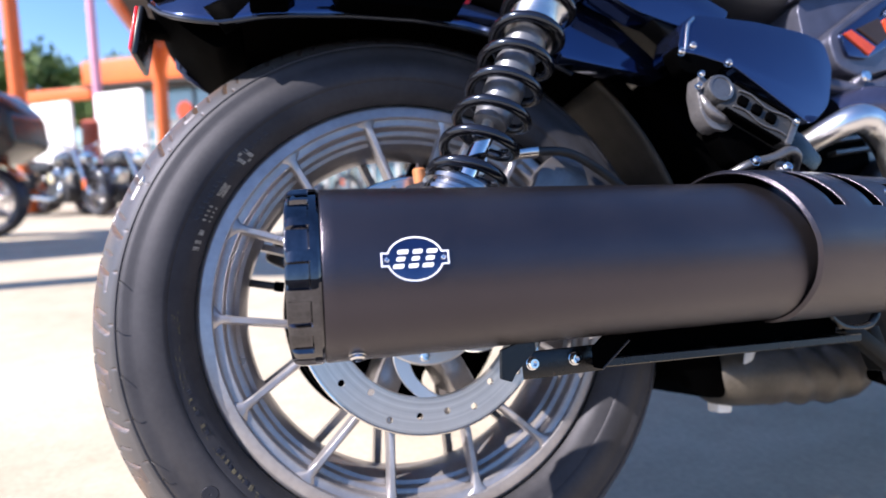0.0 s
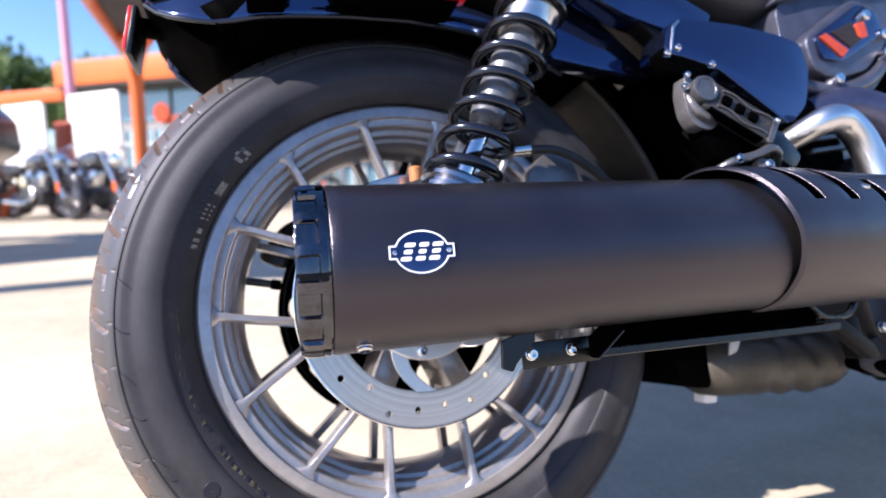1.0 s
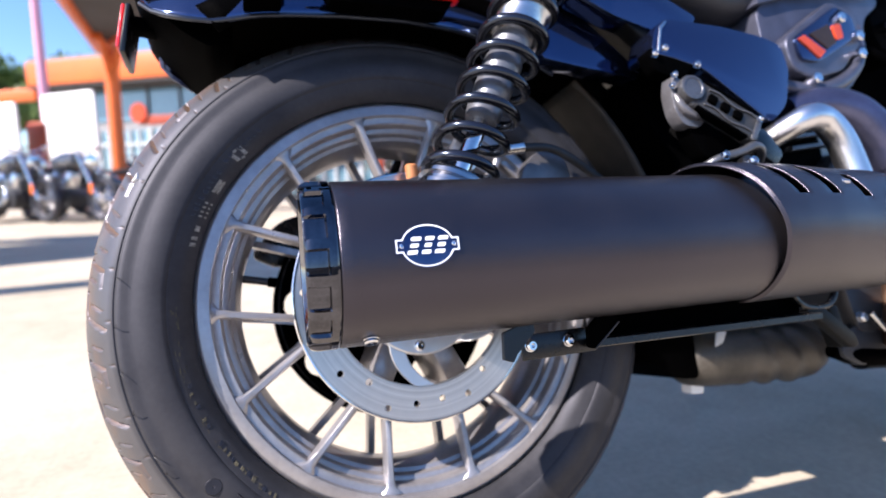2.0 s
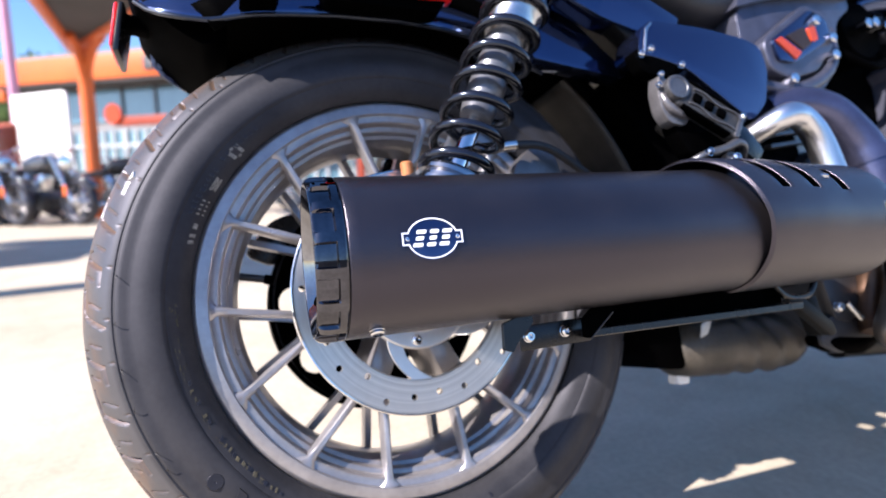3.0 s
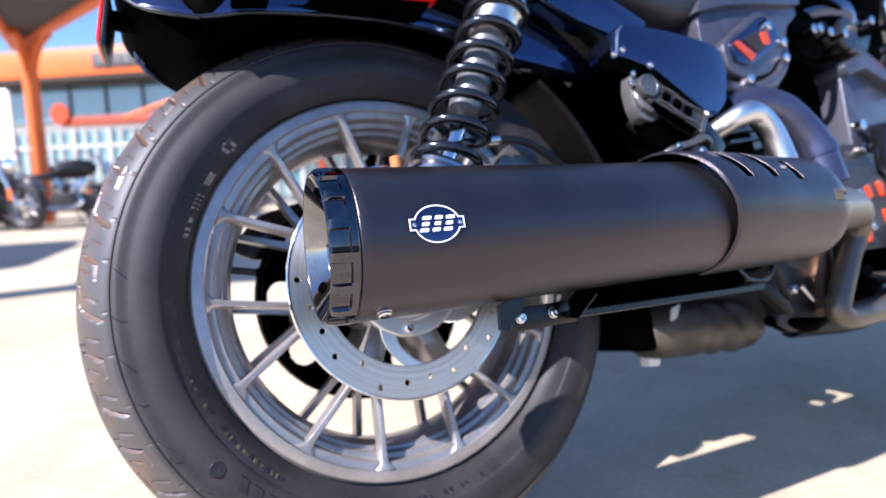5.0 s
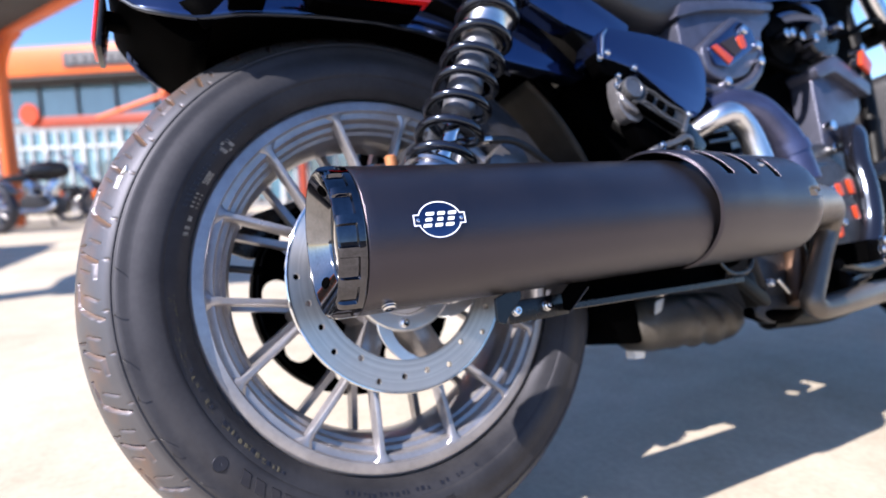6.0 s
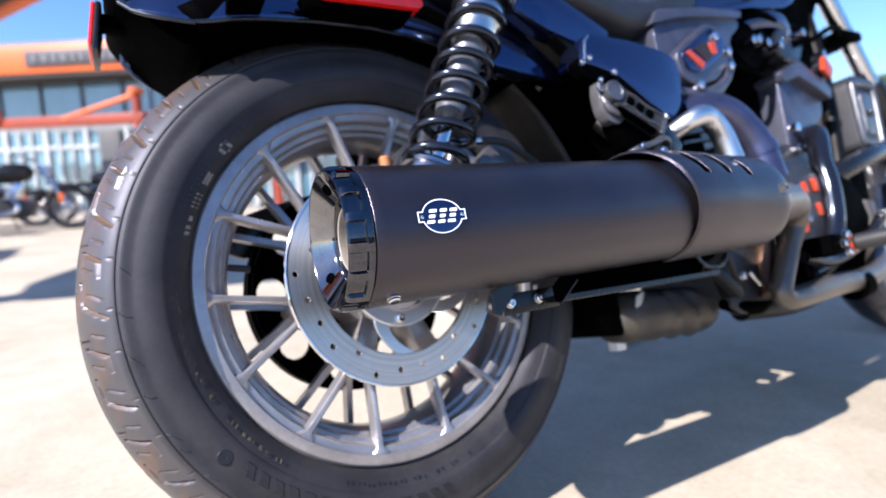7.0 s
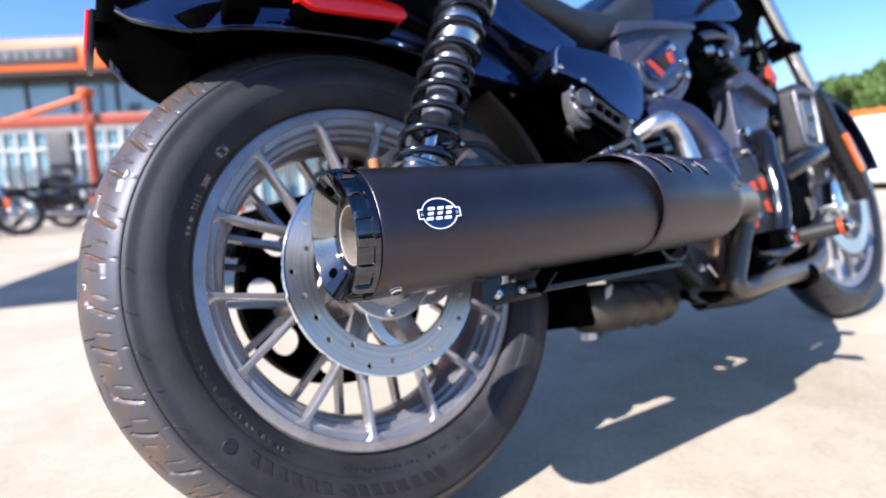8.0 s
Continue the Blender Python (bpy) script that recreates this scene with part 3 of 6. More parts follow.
    part("mould_seal", turned([(-0.0765, 0.0), (-0.0772, 0.001), (-0.0772, 0.0068), (-0.0755, 0.0078)], 24, AXLE + Vector((0.2592 * math.cos(radians(216.3)), 0.0008, 0.2592 * math.sin(radians(216.3))))), M_RUBBER, wheel)
    for a, w, h in ((137.6, 0.0045, 0.010), (138.9, 0.004, 0.012), (140.2, 0.0045, 0.009), (148.5, 0.016, 0.006), (153.4, 0.002, 0.007), (154.6, 0.002, 0.007), (155.8, 0.002, 0.007), (157, 0.002, 0.007), (160.2, 0.006, 0.004), (162.6, 0.004, 0.005), (164.2, 0.004, 0.005)):
        part("paint_mark", mark(radians(a - 1.2), 0.2268 if a > 145 else 0.2305, w, h, 0.1, 0.0006), M_CHALK, wheel, "worn pale paint mark on the tyre")
    # flecks of dried dirt along the rim line
    for k in range(46):
        part("dirt_fleck", mark(radians(rng.uniform(178, 224)), rng.choice((0.2318, 0.2335, 0.2352, 0.2366)) + rng.uniform(-0.0008, 0.0008), rng.uniform(0.001, 0.005), rng.uniform(0.0005, 0.0014), rng.uniform(-1.5, 1.5), 0.0003), M_DIRT, wheel)
    # moulding hairs left standing on the shoulder
    for a, tw in ((172, 0.3), (181, -0.2), (189, 0.5), (197, -0.4), (205, 0.4), (209, -0.3), (216, 0.2), (224, -0.5)):
        d = Vector((math.cos(radians(a)), 0, math.sin(radians(a))))
        s = Vector((-d.z, 0, d.x))
        p = AXLE + d * 0.2815 + Vector((0, -0.0705, 0))
        part("rubber_hair", tube([p, p + Vector((0, -0.004, 0)) + s * 0.002 * tw, p + Vector((0, -0.006, 0)) + s * 0.010 * tw - d * 0.002], 0.00035, 6, 3), M_HOSE, wheel)
    # small pale sticker on the tread's shoulder
    a = radians(153)
    sm = axes(AXLE + Vector((0.2965 * math.cos(a), -0.0585, 0.2965 * math.sin(a))), (math.cos(a), -0.62, math.sin(a)), (0, 0, 1))
    bm = bmesh.new()
    vs = [bm.verts.new(sm @ Vector((h, y, z))) for h in (-0.003, 0.0004) for y, z in ((-0.003, -0.004), (0.004, -0.0015), (0.0015, 0.005))]
    for f in ((3, 4, 5), (0, 1, 4, 3), (1, 2, 5, 4), (2, 0, 3, 5)):
        bm.faces.new([vs[q] for q in f])
    bmesh.ops.recalc_face_normals(bm, faces=bm.faces)
    part("paint_mark", bm, M_WHITE, wheel, "small white sticker on the tread")


build_rear_wheel()

# ---- muffler ----
MUF_DIR = Vector((1, -0.0716, -0.0077)).normalized()
MUF = axes((0, -0.2463, 0.3391), MUF_DIR)


def muf_r(s):
    return 0.0577 - 0.0077 * s


def muf_pt(s, deg, r):
    """Point on the muffler: deg 0 faces outwards, 90 up."""
    a = radians(deg)
    return MUF @ Vector((s, -r * math.cos(a), r * math.sin(a)))


def build_muffler():
    S0, S1 = -0.1189, 0.246
    prof = [(S0 + 0.012, 0.031), (S0, muf_r(S0) - 0.003), (S0 + 0.0008, muf_r(S0) - 0.0006), (S0 + 0.002, muf_r(S0))]
    prof += [(s, muf_r(s)) for s in np.linspace(S0 + 0.01, S1 - 0.01, 30)] + [(S1 + 0.02, muf_r(S1)), (S1 + 0.1, muf_r(S1) * 0.97), (S1 + 0.13, 0.05), (S1 + 0.15, 0.042), (S1 + 0.158, 0.024)]
    body = part("muffler", lathe(prof, 120, MUF), M_BLACK_COAT, bike, "satin black muffler canister", 50)

    # end cap with a row of pockets round its edge
    c0, c1 = -0.1391, S0 + 0.001
    R = muf_r(S0) + 0.0004
    n = 16
    th = []
    for k in range(n):
        for q in (0.0, 0.14, 0.155, 0.17, 0.185, 0.30, 0.5, 0.70, 0.815, 0.83, 0.845, 0.86):
            th.append((k + q) * 2 * math.pi / n - radians(16.25))
    ss = [c0, c0 + 0.0003, c0 + 0.0010, c0 + 0.0022, c0 + 0.0040, c0 + 0.0060, c0 + 0.0100, c0 + 0.0128, c0 + 0.0135, c0 + 0.0140, c0 + 0.0145, c0 + 0.0168, c0 + 0.0190, c0 + 0.0196, c1 - 0.0006, c1]
    rs = {0: -0.0040, 1: -0.0032, 2: -0.0022, 3: -0.0012, 4: -0.0005, 5: -0.0001, 13: -0.0004, 14: -0.0012, 15: -0.0016}

    def cap_point(t, i):
        i = int(i)
        q = ((t + radians(16.25)) / (2 * math.pi) * n + 1e-6) % 1.0
        ins = float(np.interp(q, [0.0, 0.14, 0.185, 0.815, 0.86, 1.0], [0, 0, 1, 1, 0, 0]))
        ins *= {1: 0.1, 2: 0.35, 3: 0.7, 4: 0.95, 5: 1.0, 6: 1.0, 7: 1.0, 8: 0.92, 9: 0.5, 10: 0.06}.get(i, 0.0)
        r = R + rs.get(i, 0.0) - 0.0026 * ins
        return MUF @ Vector((ss[i], -r * math.cos(t), r * math.sin(t)))

    bm = grid_bm(cap_point, th, list(range(len(ss))), True)
    bmesh.ops.recalc_face_normals(bm, faces=bm.faces)
    cap = part("end_cap", bm, M_BLACK_CHROME, body, "gloss black end cap with pockets round its edge", 28)
    cone = [(c0 - 0.0001, R - 0.0039), (c0 + 0.0002, R - 0.0046), (c0 + 0.0012, R - 0.0052), (c0 + 0.0140, 0.0345), (c0 + 0.0150, 0.0338), (c0 + 0.0175, 0.0335), (c0 + 0.0180, 0.0262), (c0 + 0.026, 0.0262), (c0 + 0.026, 0.038), (c0 + 0.006, R - 0.004)]
    cn = part("inner_cone", lathe(cone, 96, MUF, True), M_CONE, cap, "polished dark cone inside the end cap", 30)
    for k in range(3):
        a = -142 + 120 * k
        s = c0 + 0.0078
        p = muf_pt(s, a, 0.0432)
        q = muf_pt(s - 0.0180, a, 0.0432 - 0.0124)
        part("cone_hole", lathe([(0.0002, 0.0), (0.0002, 0.0036), (0.0008, 0.0038), (0.0008, 0.0046), (-0.001, 0.005)], 20, axes(p, q - p)), M_PLASTIC, cn)
    part("core_tube", lathe([(c0 + 0.0180, 0.0272), (c0 + 0.0170, 0.0264), (c0 + 0.0178, 0.0252), (c0 + 0.2, 0.0252), (c0 + 0.2, 0.0272)], 72, MUF, True), M_CORE, body, "pale steel core tube")
    rows = [(s, a) for s in np.arange(c0 + 0.045, c0 + 0.1, 0.009) for a in range(0, 360, 24)]
    bm = bmesh.new()
    for k, (s, a) in enumerate(rows):
        c = muf_pt(s, a + (12 if int(round((s - c0) / 0.009)) % 2 else 0), 0.0251)
        inw = (MUF @ Vector((s, 0, 0)) - c).normalized()
        mm = axes(c, inw, MUF_DIR)
        vs = [bm.verts.new(mm @ Vector((0.0001, 0.0022 * math.cos(i * math.pi / 4), 0.0022 * math.sin(i * math.pi / 4)))) for i in range(8)]
        bm.faces.new(vs)
    part("core_perforation", bm, M_PLASTIC, body)
    bolt("cap_screw", muf_pt(-0.0988, -68, muf_r(-0.0988)), muf_pt(-0.0988, -68, 1) - muf_pt(-0.0988, -68, 0), 0.0052, 0.0035, M_CHROME, body)

    # badge: wrapped on the canister
    def wrap(pts, h0, h1, label, material, parent, name, hole=None):
        bm = bmesh.new()
        s0, d0 = -0.0634, 1.4

        def place(u, v, h):
            r = muf_r(s0) + h
            return muf_pt(s0 + u, d0 + math.degrees(v / muf_r(s0)), r)

        lo = [bm.verts.new(place(u, v, h0)) for u, v in pts]
        hi = [bm.verts.new(place(u, v, h1)) for u, v in pts]
        k = len(pts)
        for i in range(k):
            j = (i + 1) % k
            bm.faces.new((lo[i], lo[j], hi[j], hi[i]))
        if hole:
            hh = [bm.verts.new(place(u, v, h1)) for u, v in hole]
            hl = [bm.verts.new(place(u, v, h0)) for u, v in hole]
            for i in range(k):
                j = (i + 1) % k
                bm.faces.new((hi[i], hi[j], hh[j], hh[i]))
                bm.faces.new((hh[i], hh[j], hl[j], hl[i]))
        else:
            c = bm.verts.new(place(sum(p[0] for p in pts) / k, sum(p[1] for p in pts) / k, h1))
            for i in range(k):
                bm.faces.new((hi[i], hi[(i + 1) % k], c))
        bmesh.ops.recalc_face_normals(bm, faces=bm.faces)
        return part(name, bm, material, parent, label, 30)

    def outline(f, a=0.0181, b=0.0140, tab=0.0213, th_=0.0048):
        """Oval with a square tab at each end, drawn in by f."""
        a, b, tab, th_ = a - f, b - f, tab - f, th_ - f
        t0 = math.asin(th_ / b)
        arc = [t0 + (math.pi - 2 * t0) * k / 40 for k in range(41)]
        top = [(a * math.cos(t), b * math.sin(t)) for t in arc]
        pts = [(tab, th_)] + top + [(-tab, th_), (-tab, -th_)]
        return pts + [(-x, -y) for x, y in top] + [(tab, -th_)]

    badge = wrap(outline(0), 0.0, 0.0011, "oval black and white enamel badge with side tabs", M_GLOSS, body, "badge")
    wrap(outline(0.0006), 0.0009, 0.0015, "", M_WHITE, badge, "badge_ring", outline(0.0015))
    for u, w in ((-0.0088, 0.0067), (0.0002, 0.0060), (0.0090, 0.0067)):
        for v, ww, off in ((0.0042, w, 0.0015), (0.0, w * 0.8, 0.0), (-0.0042, w, -0.0015)):
            poly = rounded([(u + off - ww / 2 - 0.0004, v - 0.0013), (u + off + ww / 2 - 0.0004, v - 0.0013), (u + off + ww / 2 + 0.0004, v + 0.0013), (u + off - ww / 2 + 0.0004, v + 0.0013)], 0.001, 3)
            wrap(poly, 0.0009, 0.0014, "", M_WHITE, badge, "badge_bar")
    for u in (-0.0171, 0.0171):
        bolt("badge_rivet", muf_pt(-0.0634 + u, 1.4, muf_r(-0.0634) + 0.0009), muf_pt(-0.0634 + u, 1.4, 1) - muf_pt(-0.0634 + u, 1.4, 0), 0.0013, 0.0012, M_CHROME, badge, False)

    # front heat shield with three slots, over the canister's front end
    A1 = 0.186
    cuts = []
    for c, hi, lo in ((0.0325, 66, 22), (0.0685, 64, 22), (0.105, 48, 20)):
        cuts.append((c - 0.0055, c + 0.0055, hi, lo))
    cuts.append((0.146, 0.186, 5, -3))
    us = sorted(set([0.0, 0.0008, 0.002, 0.005, 0.010] + list(np.round(np.linspace(0.016, A1, 26), 4)) + [c[0] for c in cuts] + [c[1] for c in cuts]))
    ds = sorted(set(list(range(-95, 181, 5)) + [c[2] for c in cuts] + [c[3] for c in cuts] + [c[2] - 2 for c in cuts] + [c[3] + 2 for c in cuts]))

    def shield_point(u, d):
        """u runs forward from the shield's rear lip, which leans with d."""
        lip = float(np.interp(d, [-95, -60, -30, 0, 30, 60, 90, 120, 180], [0.232, 0.232, 0.2295, 0.2245, 0.2165, 0.2065, 0.197, 0.190, 0.186]))
        s = lip + u * (0.412 - lip) / (0.412 - 0.226)
        top = float(np.interp(s, [0.18, 0.25, 0.29, 0.33, 0.38, 0.42], [0.0095, 0.0085, 0.0065, 0.0030, 0.0005, -0.003]))
        w = min(1.0, max(0.0, (d + 62) / 75))
        w = w * w * (3 - 2 * w)
        lift = 0.0016 + (top - 0.0016) * w
        lift -= 0.0022 * max(0.0, 1 - u / 0.002)
        # the front end rounds off
        lift -= 0.010 * max(0.0, (s - 0.385) / 0.027) ** 2
        return muf_pt(s, d, muf_r(s) + lift)

    def is_slot(s0, s1, d0, d1):
        return any(s0 >= a - 1e-6 and s1 <= b + 1e-6 and d0 >= lo - 1e-6 and d1 <= hi + 1e-6 for a, b, hi, lo in cuts)

    # near-black sleeve, added to stand in for the shade inside the slots
    part("slot_shade_sleeve", lathe([(0.252, muf_r(0.25) + 0.0008), (0.35, muf_r(0.35) + 0.0004), (0.37, muf_r(0.37) - 0.004), (0.38, muf_r(0.38) - 0.012)], 64, MUF), M_PLASTIC, body)
    bm = grid_bm(shield_point, us, ds, False, None, is_slot)
    bmesh.ops.recalc_face_normals(bm, faces=bm.faces)
    shield = part("heat_shield", bm, M_BLACK_COAT, body, "satin black slotted heat shield", 45)
    md = shield.modifiers.new("thickness", "SOLIDIFY")
    md.thickness, md.offset = 0.0016, 1
    for k, (a, b, hi, lo) in enumerate(cuts[:3]):
        pts = [shield_point(a - 0.0012, d) for d in np.linspace(lo - 2, hi + 2, 12)] + [shield_point(b + 0.0012, d) for d in np.linspace(hi + 2, lo - 2, 12)]
        part("slot_lip", tube(pts, 0.0006, 8, 2, True), M_BLACK_COAT, shield)
    bolt("shield_screw", shield_point(0.094, 36), MUF @ Vector((0, 0, 1)) - MUF @ Vector((0, 0.5, 0)), 0.004, 0.003, M_CHROME, shield)

    # bracket under the canister with two bolts
    sh = Matrix.Translation((0.0025, 0.0055, -0.002))
    bm = slab(0.024, 0.094, -0.2365, -0.2335, 0.2555, 0.276, 0.001, sh)
    br = part("muffler_bracket", bm, M_SATIN, body, "black plate bracket with two bolts")
    for poly, metal in (([(0.000, 0.2805), (0.0155, 0.285), (0.026, 0.2912), (0.027, 0.2785), (0.0095, 0.263), (0.006, 0.2575), (-0.002, 0.2605)], M_SATIN), ([(0.0744, 0.2755), (0.074, 0.2605), (0.0795, 0.259), (0.1055, 0.278), (0.104, 0.2885), (0.0945, 0.2902)], M_PLASTIC)):
        part("bracket_lug", prism(rounded(poly, 0.001, 2), -0.2555, -0.2515, 0.0007, 1, sh), metal, br)
    part("lug_edge", rod(sh @ Vector((0.0795, -0.2555, 0.2588)), sh @ Vector((0.1055, -0.2555, 0.2778)), 0.0008, 8), M_DARKCAST, br)
    for x in (0.0315, 0.0675):
        bolt("bracket_bolt", sh @ Vector((x, -0.2365, 0.267)), (0, -1, 0), 0.0046, 0.005, M_CHROME, br)


build_muffler()


# ---- shock absorber ----
def build_shock(side):
    lo, hi = Vector((0.012, side * 0.172, 0.418)), Vector((0.150, side * 0.165, 0.668))
    m = axes(lo, hi - lo, (0, -1, 0))
    L = (hi - lo).length
    sh = part("shock_absorber", lathe([(-0.046, 0.012), (-0.044, 0.018), (-0.034, 0.020), (-0.032, 0.031), (-0.027, 0.033), (-0.025, 0.031), (-0.022, 0.031), (-0.020, 0.034), (-0.016, 0.034), (-0.014, 0.031), (-0.011, 0.031), (-0.009, 0.0345), (-0.005, 0.0345), (-0.003, 0.031), (0.0, 0.030), (0.002, 0.012)], 40, m), M_PERCH, bike, "twin rear shock absorber with a black coil spring")
    part("chrome_shaft", lathe([(-0.01, 0.0085), (0.0, 0.009), (0.07, 0.009), (0.071, 0.0085)], 28, m), M_CHROME, sh)
    part("bump_stop", lathe([(0.066, 0.012), (0.068, 0.016), (0.082, 0.018), (0.09, 0.015), (0.10, 0.019), (0.112, 0.019), (0.118, 0.0155), (0.126, 0.0195), (0.14, 0.0195), (0.147, 0.016), (0.155, 0.0205), (0.172, 0.0205), (0.175, 0.012)], 36, m), M_BUMP, sh)
    part("damper_body", lathe([(0.165, 0.02), (0.167, 0.026), (0.20, 0.0265), (0.205, 0.03), (0.225, 0.03), (0.23, 0.027), (L + 0.03, 0.027), (L + 0.032, 0.02)], 40, m), M_DAMPER, sh)
    turns, pitch = 7.4, 0.0345
    pts = []
    for i in range(int((turns + 0.6) * 28)):
        t = i / 28 - 0.6
        s = 0.029 + pitch * (t - 0.8) + max(0.0, 0.010 - 0.0027 * (t - 0.9))
        a = 2 * math.pi * t + 2.0
        pts.append(m @ Vector((s, 0.0315 * math.cos(a), 0.0315 * math.sin(a))))
    part("coil_spring", tube(pts, 0.0050, 12, raw=True), M_SPRING, sh, "black steel coil spring", 60)
    part("spring_seat", lathe([(0.262, 0.027), (0.262, 0.038), (0.268, 0.04), (0.276, 0.04), (0.279, 0.036), (0.279, 0.027)], 40, m, True), M_DAMPER, sh)
    part("lower_eye", rod((0.0, side * 0.15, 0.39), (0.0, side * 0.195, 0.39), 0.018, 28), M_STEEL, sh)


build_shock(-1)
build_shock(1)


# ---- rear fender, tail and lights ----
def build_tail():
    # inner guard: a shell round the tyre that ends in a drooping tail
    def guard_point(a, v):
        # a: degrees about the axle; v: -1 near edge to 1 far edge
        d = radians(a)
        q = abs(v)
        low = float(np.interp(a, [40, 100, 115, 128], [0.334, 0.332, 0.328, 0.324]))
        r = 0.362 - (0.362 - low) * max(0.0, (q - 0.55) / 0.45) ** 2.2
        y = 0.093 * math.sin(min(1.0, q * 1.04) * math.pi / 2) * math.copysign(1, v)
        return AXLE + Vector((r * math.cos(d), y, r * math.sin(d)))

    vs = list(np.linspace(-1, 1, 29))
    bm = grid_bm(guard_point, list(range(40, 127, 3)), vs)
    bmesh.ops.recalc_face_normals(bm, faces=bm.faces)
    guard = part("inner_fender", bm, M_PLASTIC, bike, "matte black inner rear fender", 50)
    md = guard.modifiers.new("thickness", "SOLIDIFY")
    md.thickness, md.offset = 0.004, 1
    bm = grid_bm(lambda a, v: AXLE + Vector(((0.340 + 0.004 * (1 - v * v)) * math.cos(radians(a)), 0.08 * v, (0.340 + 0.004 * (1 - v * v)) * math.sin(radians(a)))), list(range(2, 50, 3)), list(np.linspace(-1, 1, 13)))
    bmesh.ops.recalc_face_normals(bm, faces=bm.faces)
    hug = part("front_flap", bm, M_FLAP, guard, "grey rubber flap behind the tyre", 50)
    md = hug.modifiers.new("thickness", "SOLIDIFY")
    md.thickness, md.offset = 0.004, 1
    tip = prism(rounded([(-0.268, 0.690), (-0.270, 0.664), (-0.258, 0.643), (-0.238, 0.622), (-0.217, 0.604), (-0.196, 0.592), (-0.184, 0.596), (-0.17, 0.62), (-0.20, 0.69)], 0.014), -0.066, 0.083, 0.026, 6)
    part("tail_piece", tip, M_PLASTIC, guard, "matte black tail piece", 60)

    # painted fender above it
    def skin_point(x, v):
        edge = float(np.interp(x, [-0.264, -0.247, -0.228, -0.21, -0.188, -0.120, -0.064, 0.0, 0.054, 0.103, 0.18], [0.640, 0.622, 0.611, 0.606, 0.603, 0.611, 0.6155, 0.6165, 0.612, 0.602, 0.566]))
        top = 0.323 + math.sqrt(0.432 ** 2 - x * x)
        a = abs(v)
        z = edge + (top - edge) * (1 - a ** 1.9)
        wide = float(np.interp(x, [-0.264, -0.22, -0.15], [0.062, 0.088, 0.1045]))
        y = wide * math.sin(a * radians(70)) / math.sin(radians(70)) * math.copysign(1, v)
        return Vector((x, y, z))

    us = list(np.linspace(-0.257, 0.18, 40))
    vv = list(np.linspace(-1, 1, 41))
    bm = grid_bm(skin_point, us, vv)
    bmesh.ops.recalc_face_normals(bm, faces=bm.faces)
    skin = part("rear_fender", bm, M_GLOSS, bike, "gloss black painted rear fender", 50)
    md = skin.modifiers.new("thickness", "SOLIDIFY")
    md.thickness, md.offset = 0.003, -1
    edge = [skin_point(x, -1) for x in us]
    part("fender_edge", tube(edge, 0.0026, 10, 1), M_SPRING, skin)
    # block added on the fender, sized to keep sun off the spokes
    part("fender_sun_block", prism(rounded([(-0.163, 0.611), (-0.127, 0.614), (-0.120, 0.670), (-0.156, 0.665)], 0.003), -0.131, -0.103, 0.002), M_PLASTIC, skin, "added matte black block on the fender that shades the spokes")
    # tail reflector on its bracket
    rm = pose(-0.283, 0, 0.630, 0, 8, 0)
    tail = part("tail_reflector", slab(0.002, 0.008, -0.023, 0.030, -0.026, 0.030, 0.002, rm), M_SATIN, bike, "red tail reflector in a dark bracket")
    part("lens", slab(-0.002, 0.0025, -0.022, 0.028, -0.021, 0.029, 0.002, rm), M_RED, tail, "red reflector lens")
    part("bracket_stem", slab(0.006, 0.03, -0.008, 0.012, 0.010, 0.026, 0.003, rm), M_PLASTIC, tail)
    # long red side lamp on the strut
    lamp = part("side_lamp", prism(rounded([(-0.080, 0.618), (0.042, 0.617), (0.055, 0.636), (-0.087, 0.636)], 0.006), -0.128, -0.106, 0.003), M_PLASTIC, bike, "long red rear side lamp in a black housing")
    part("lens", prism(rounded([(-0.083, 0.637), (-0.066, 0.627), (0.058, 0.631), (0.063, 0.638), (0.056, 0.650), (-0.078, 0.662)], 0.006), -0.136, -0.118, 0.004, 3), M_RED, lamp, "translucent red lens")
    # struts and the frame's tail rail
    strut = part("fender_strut", prism(rounded([(-0.10, 0.664), (0.11, 0.688), (0.22, 0.70), (0.36, 0.60), (0.40, 0.50), (0.36, 0.50), (0.31, 0.565), (0.20, 0.655), (0.10, 0.665), (-0.09, 0.645)], 0.012), -0.155, -0.132, 0.005, 2), M_STRUT, bike, "satin black frame rail and fender strut")
    far = part("fender_strut", prism(rounded([(-0.10, 0.664), (0.11, 0.688), (0.22, 0.70), (0.36, 0.60), (0.40, 0.50), (0.36, 0.50), (0.31, 0.565), (0.20, 0.655), (0.10, 0.665), (-0.09, 0.645)], 0.012), 0.132, 0.155, 0.005, 2), M_SATIN, bike, "satin black fender strut on the far side")
    part("rail_cover", prism(rounded([(0.12, 0.575), (0.285, 0.50), (0.40, 0.50), (0.20, 0.66), (0.13, 0.66)], 0.008), 0.12, 0.15, 0.003), M_SATIN, far)
    part("rail_cover", prism(rounded([(0.155, 0.575), (0.285, 0.556), (0.292, 0.566), (0.20, 0.648), (0.165, 0.64)], 0.008), -0.125, -0.10, 0.003), M_GLOSS, strut, "gloss black cover plate")
    part("seat_rail_cover", prism(rounded([(0.200, 0.700), (0.360, 0.625), (0.345, 0.605), (0.300, 0.598), (0.238, 0.614), (0.186, 0.637), (0.170, 0.690)], 0.006), -0.159, -0.13, 0.003), M_GLOSS, strut, "gloss black cover over the seat rail")
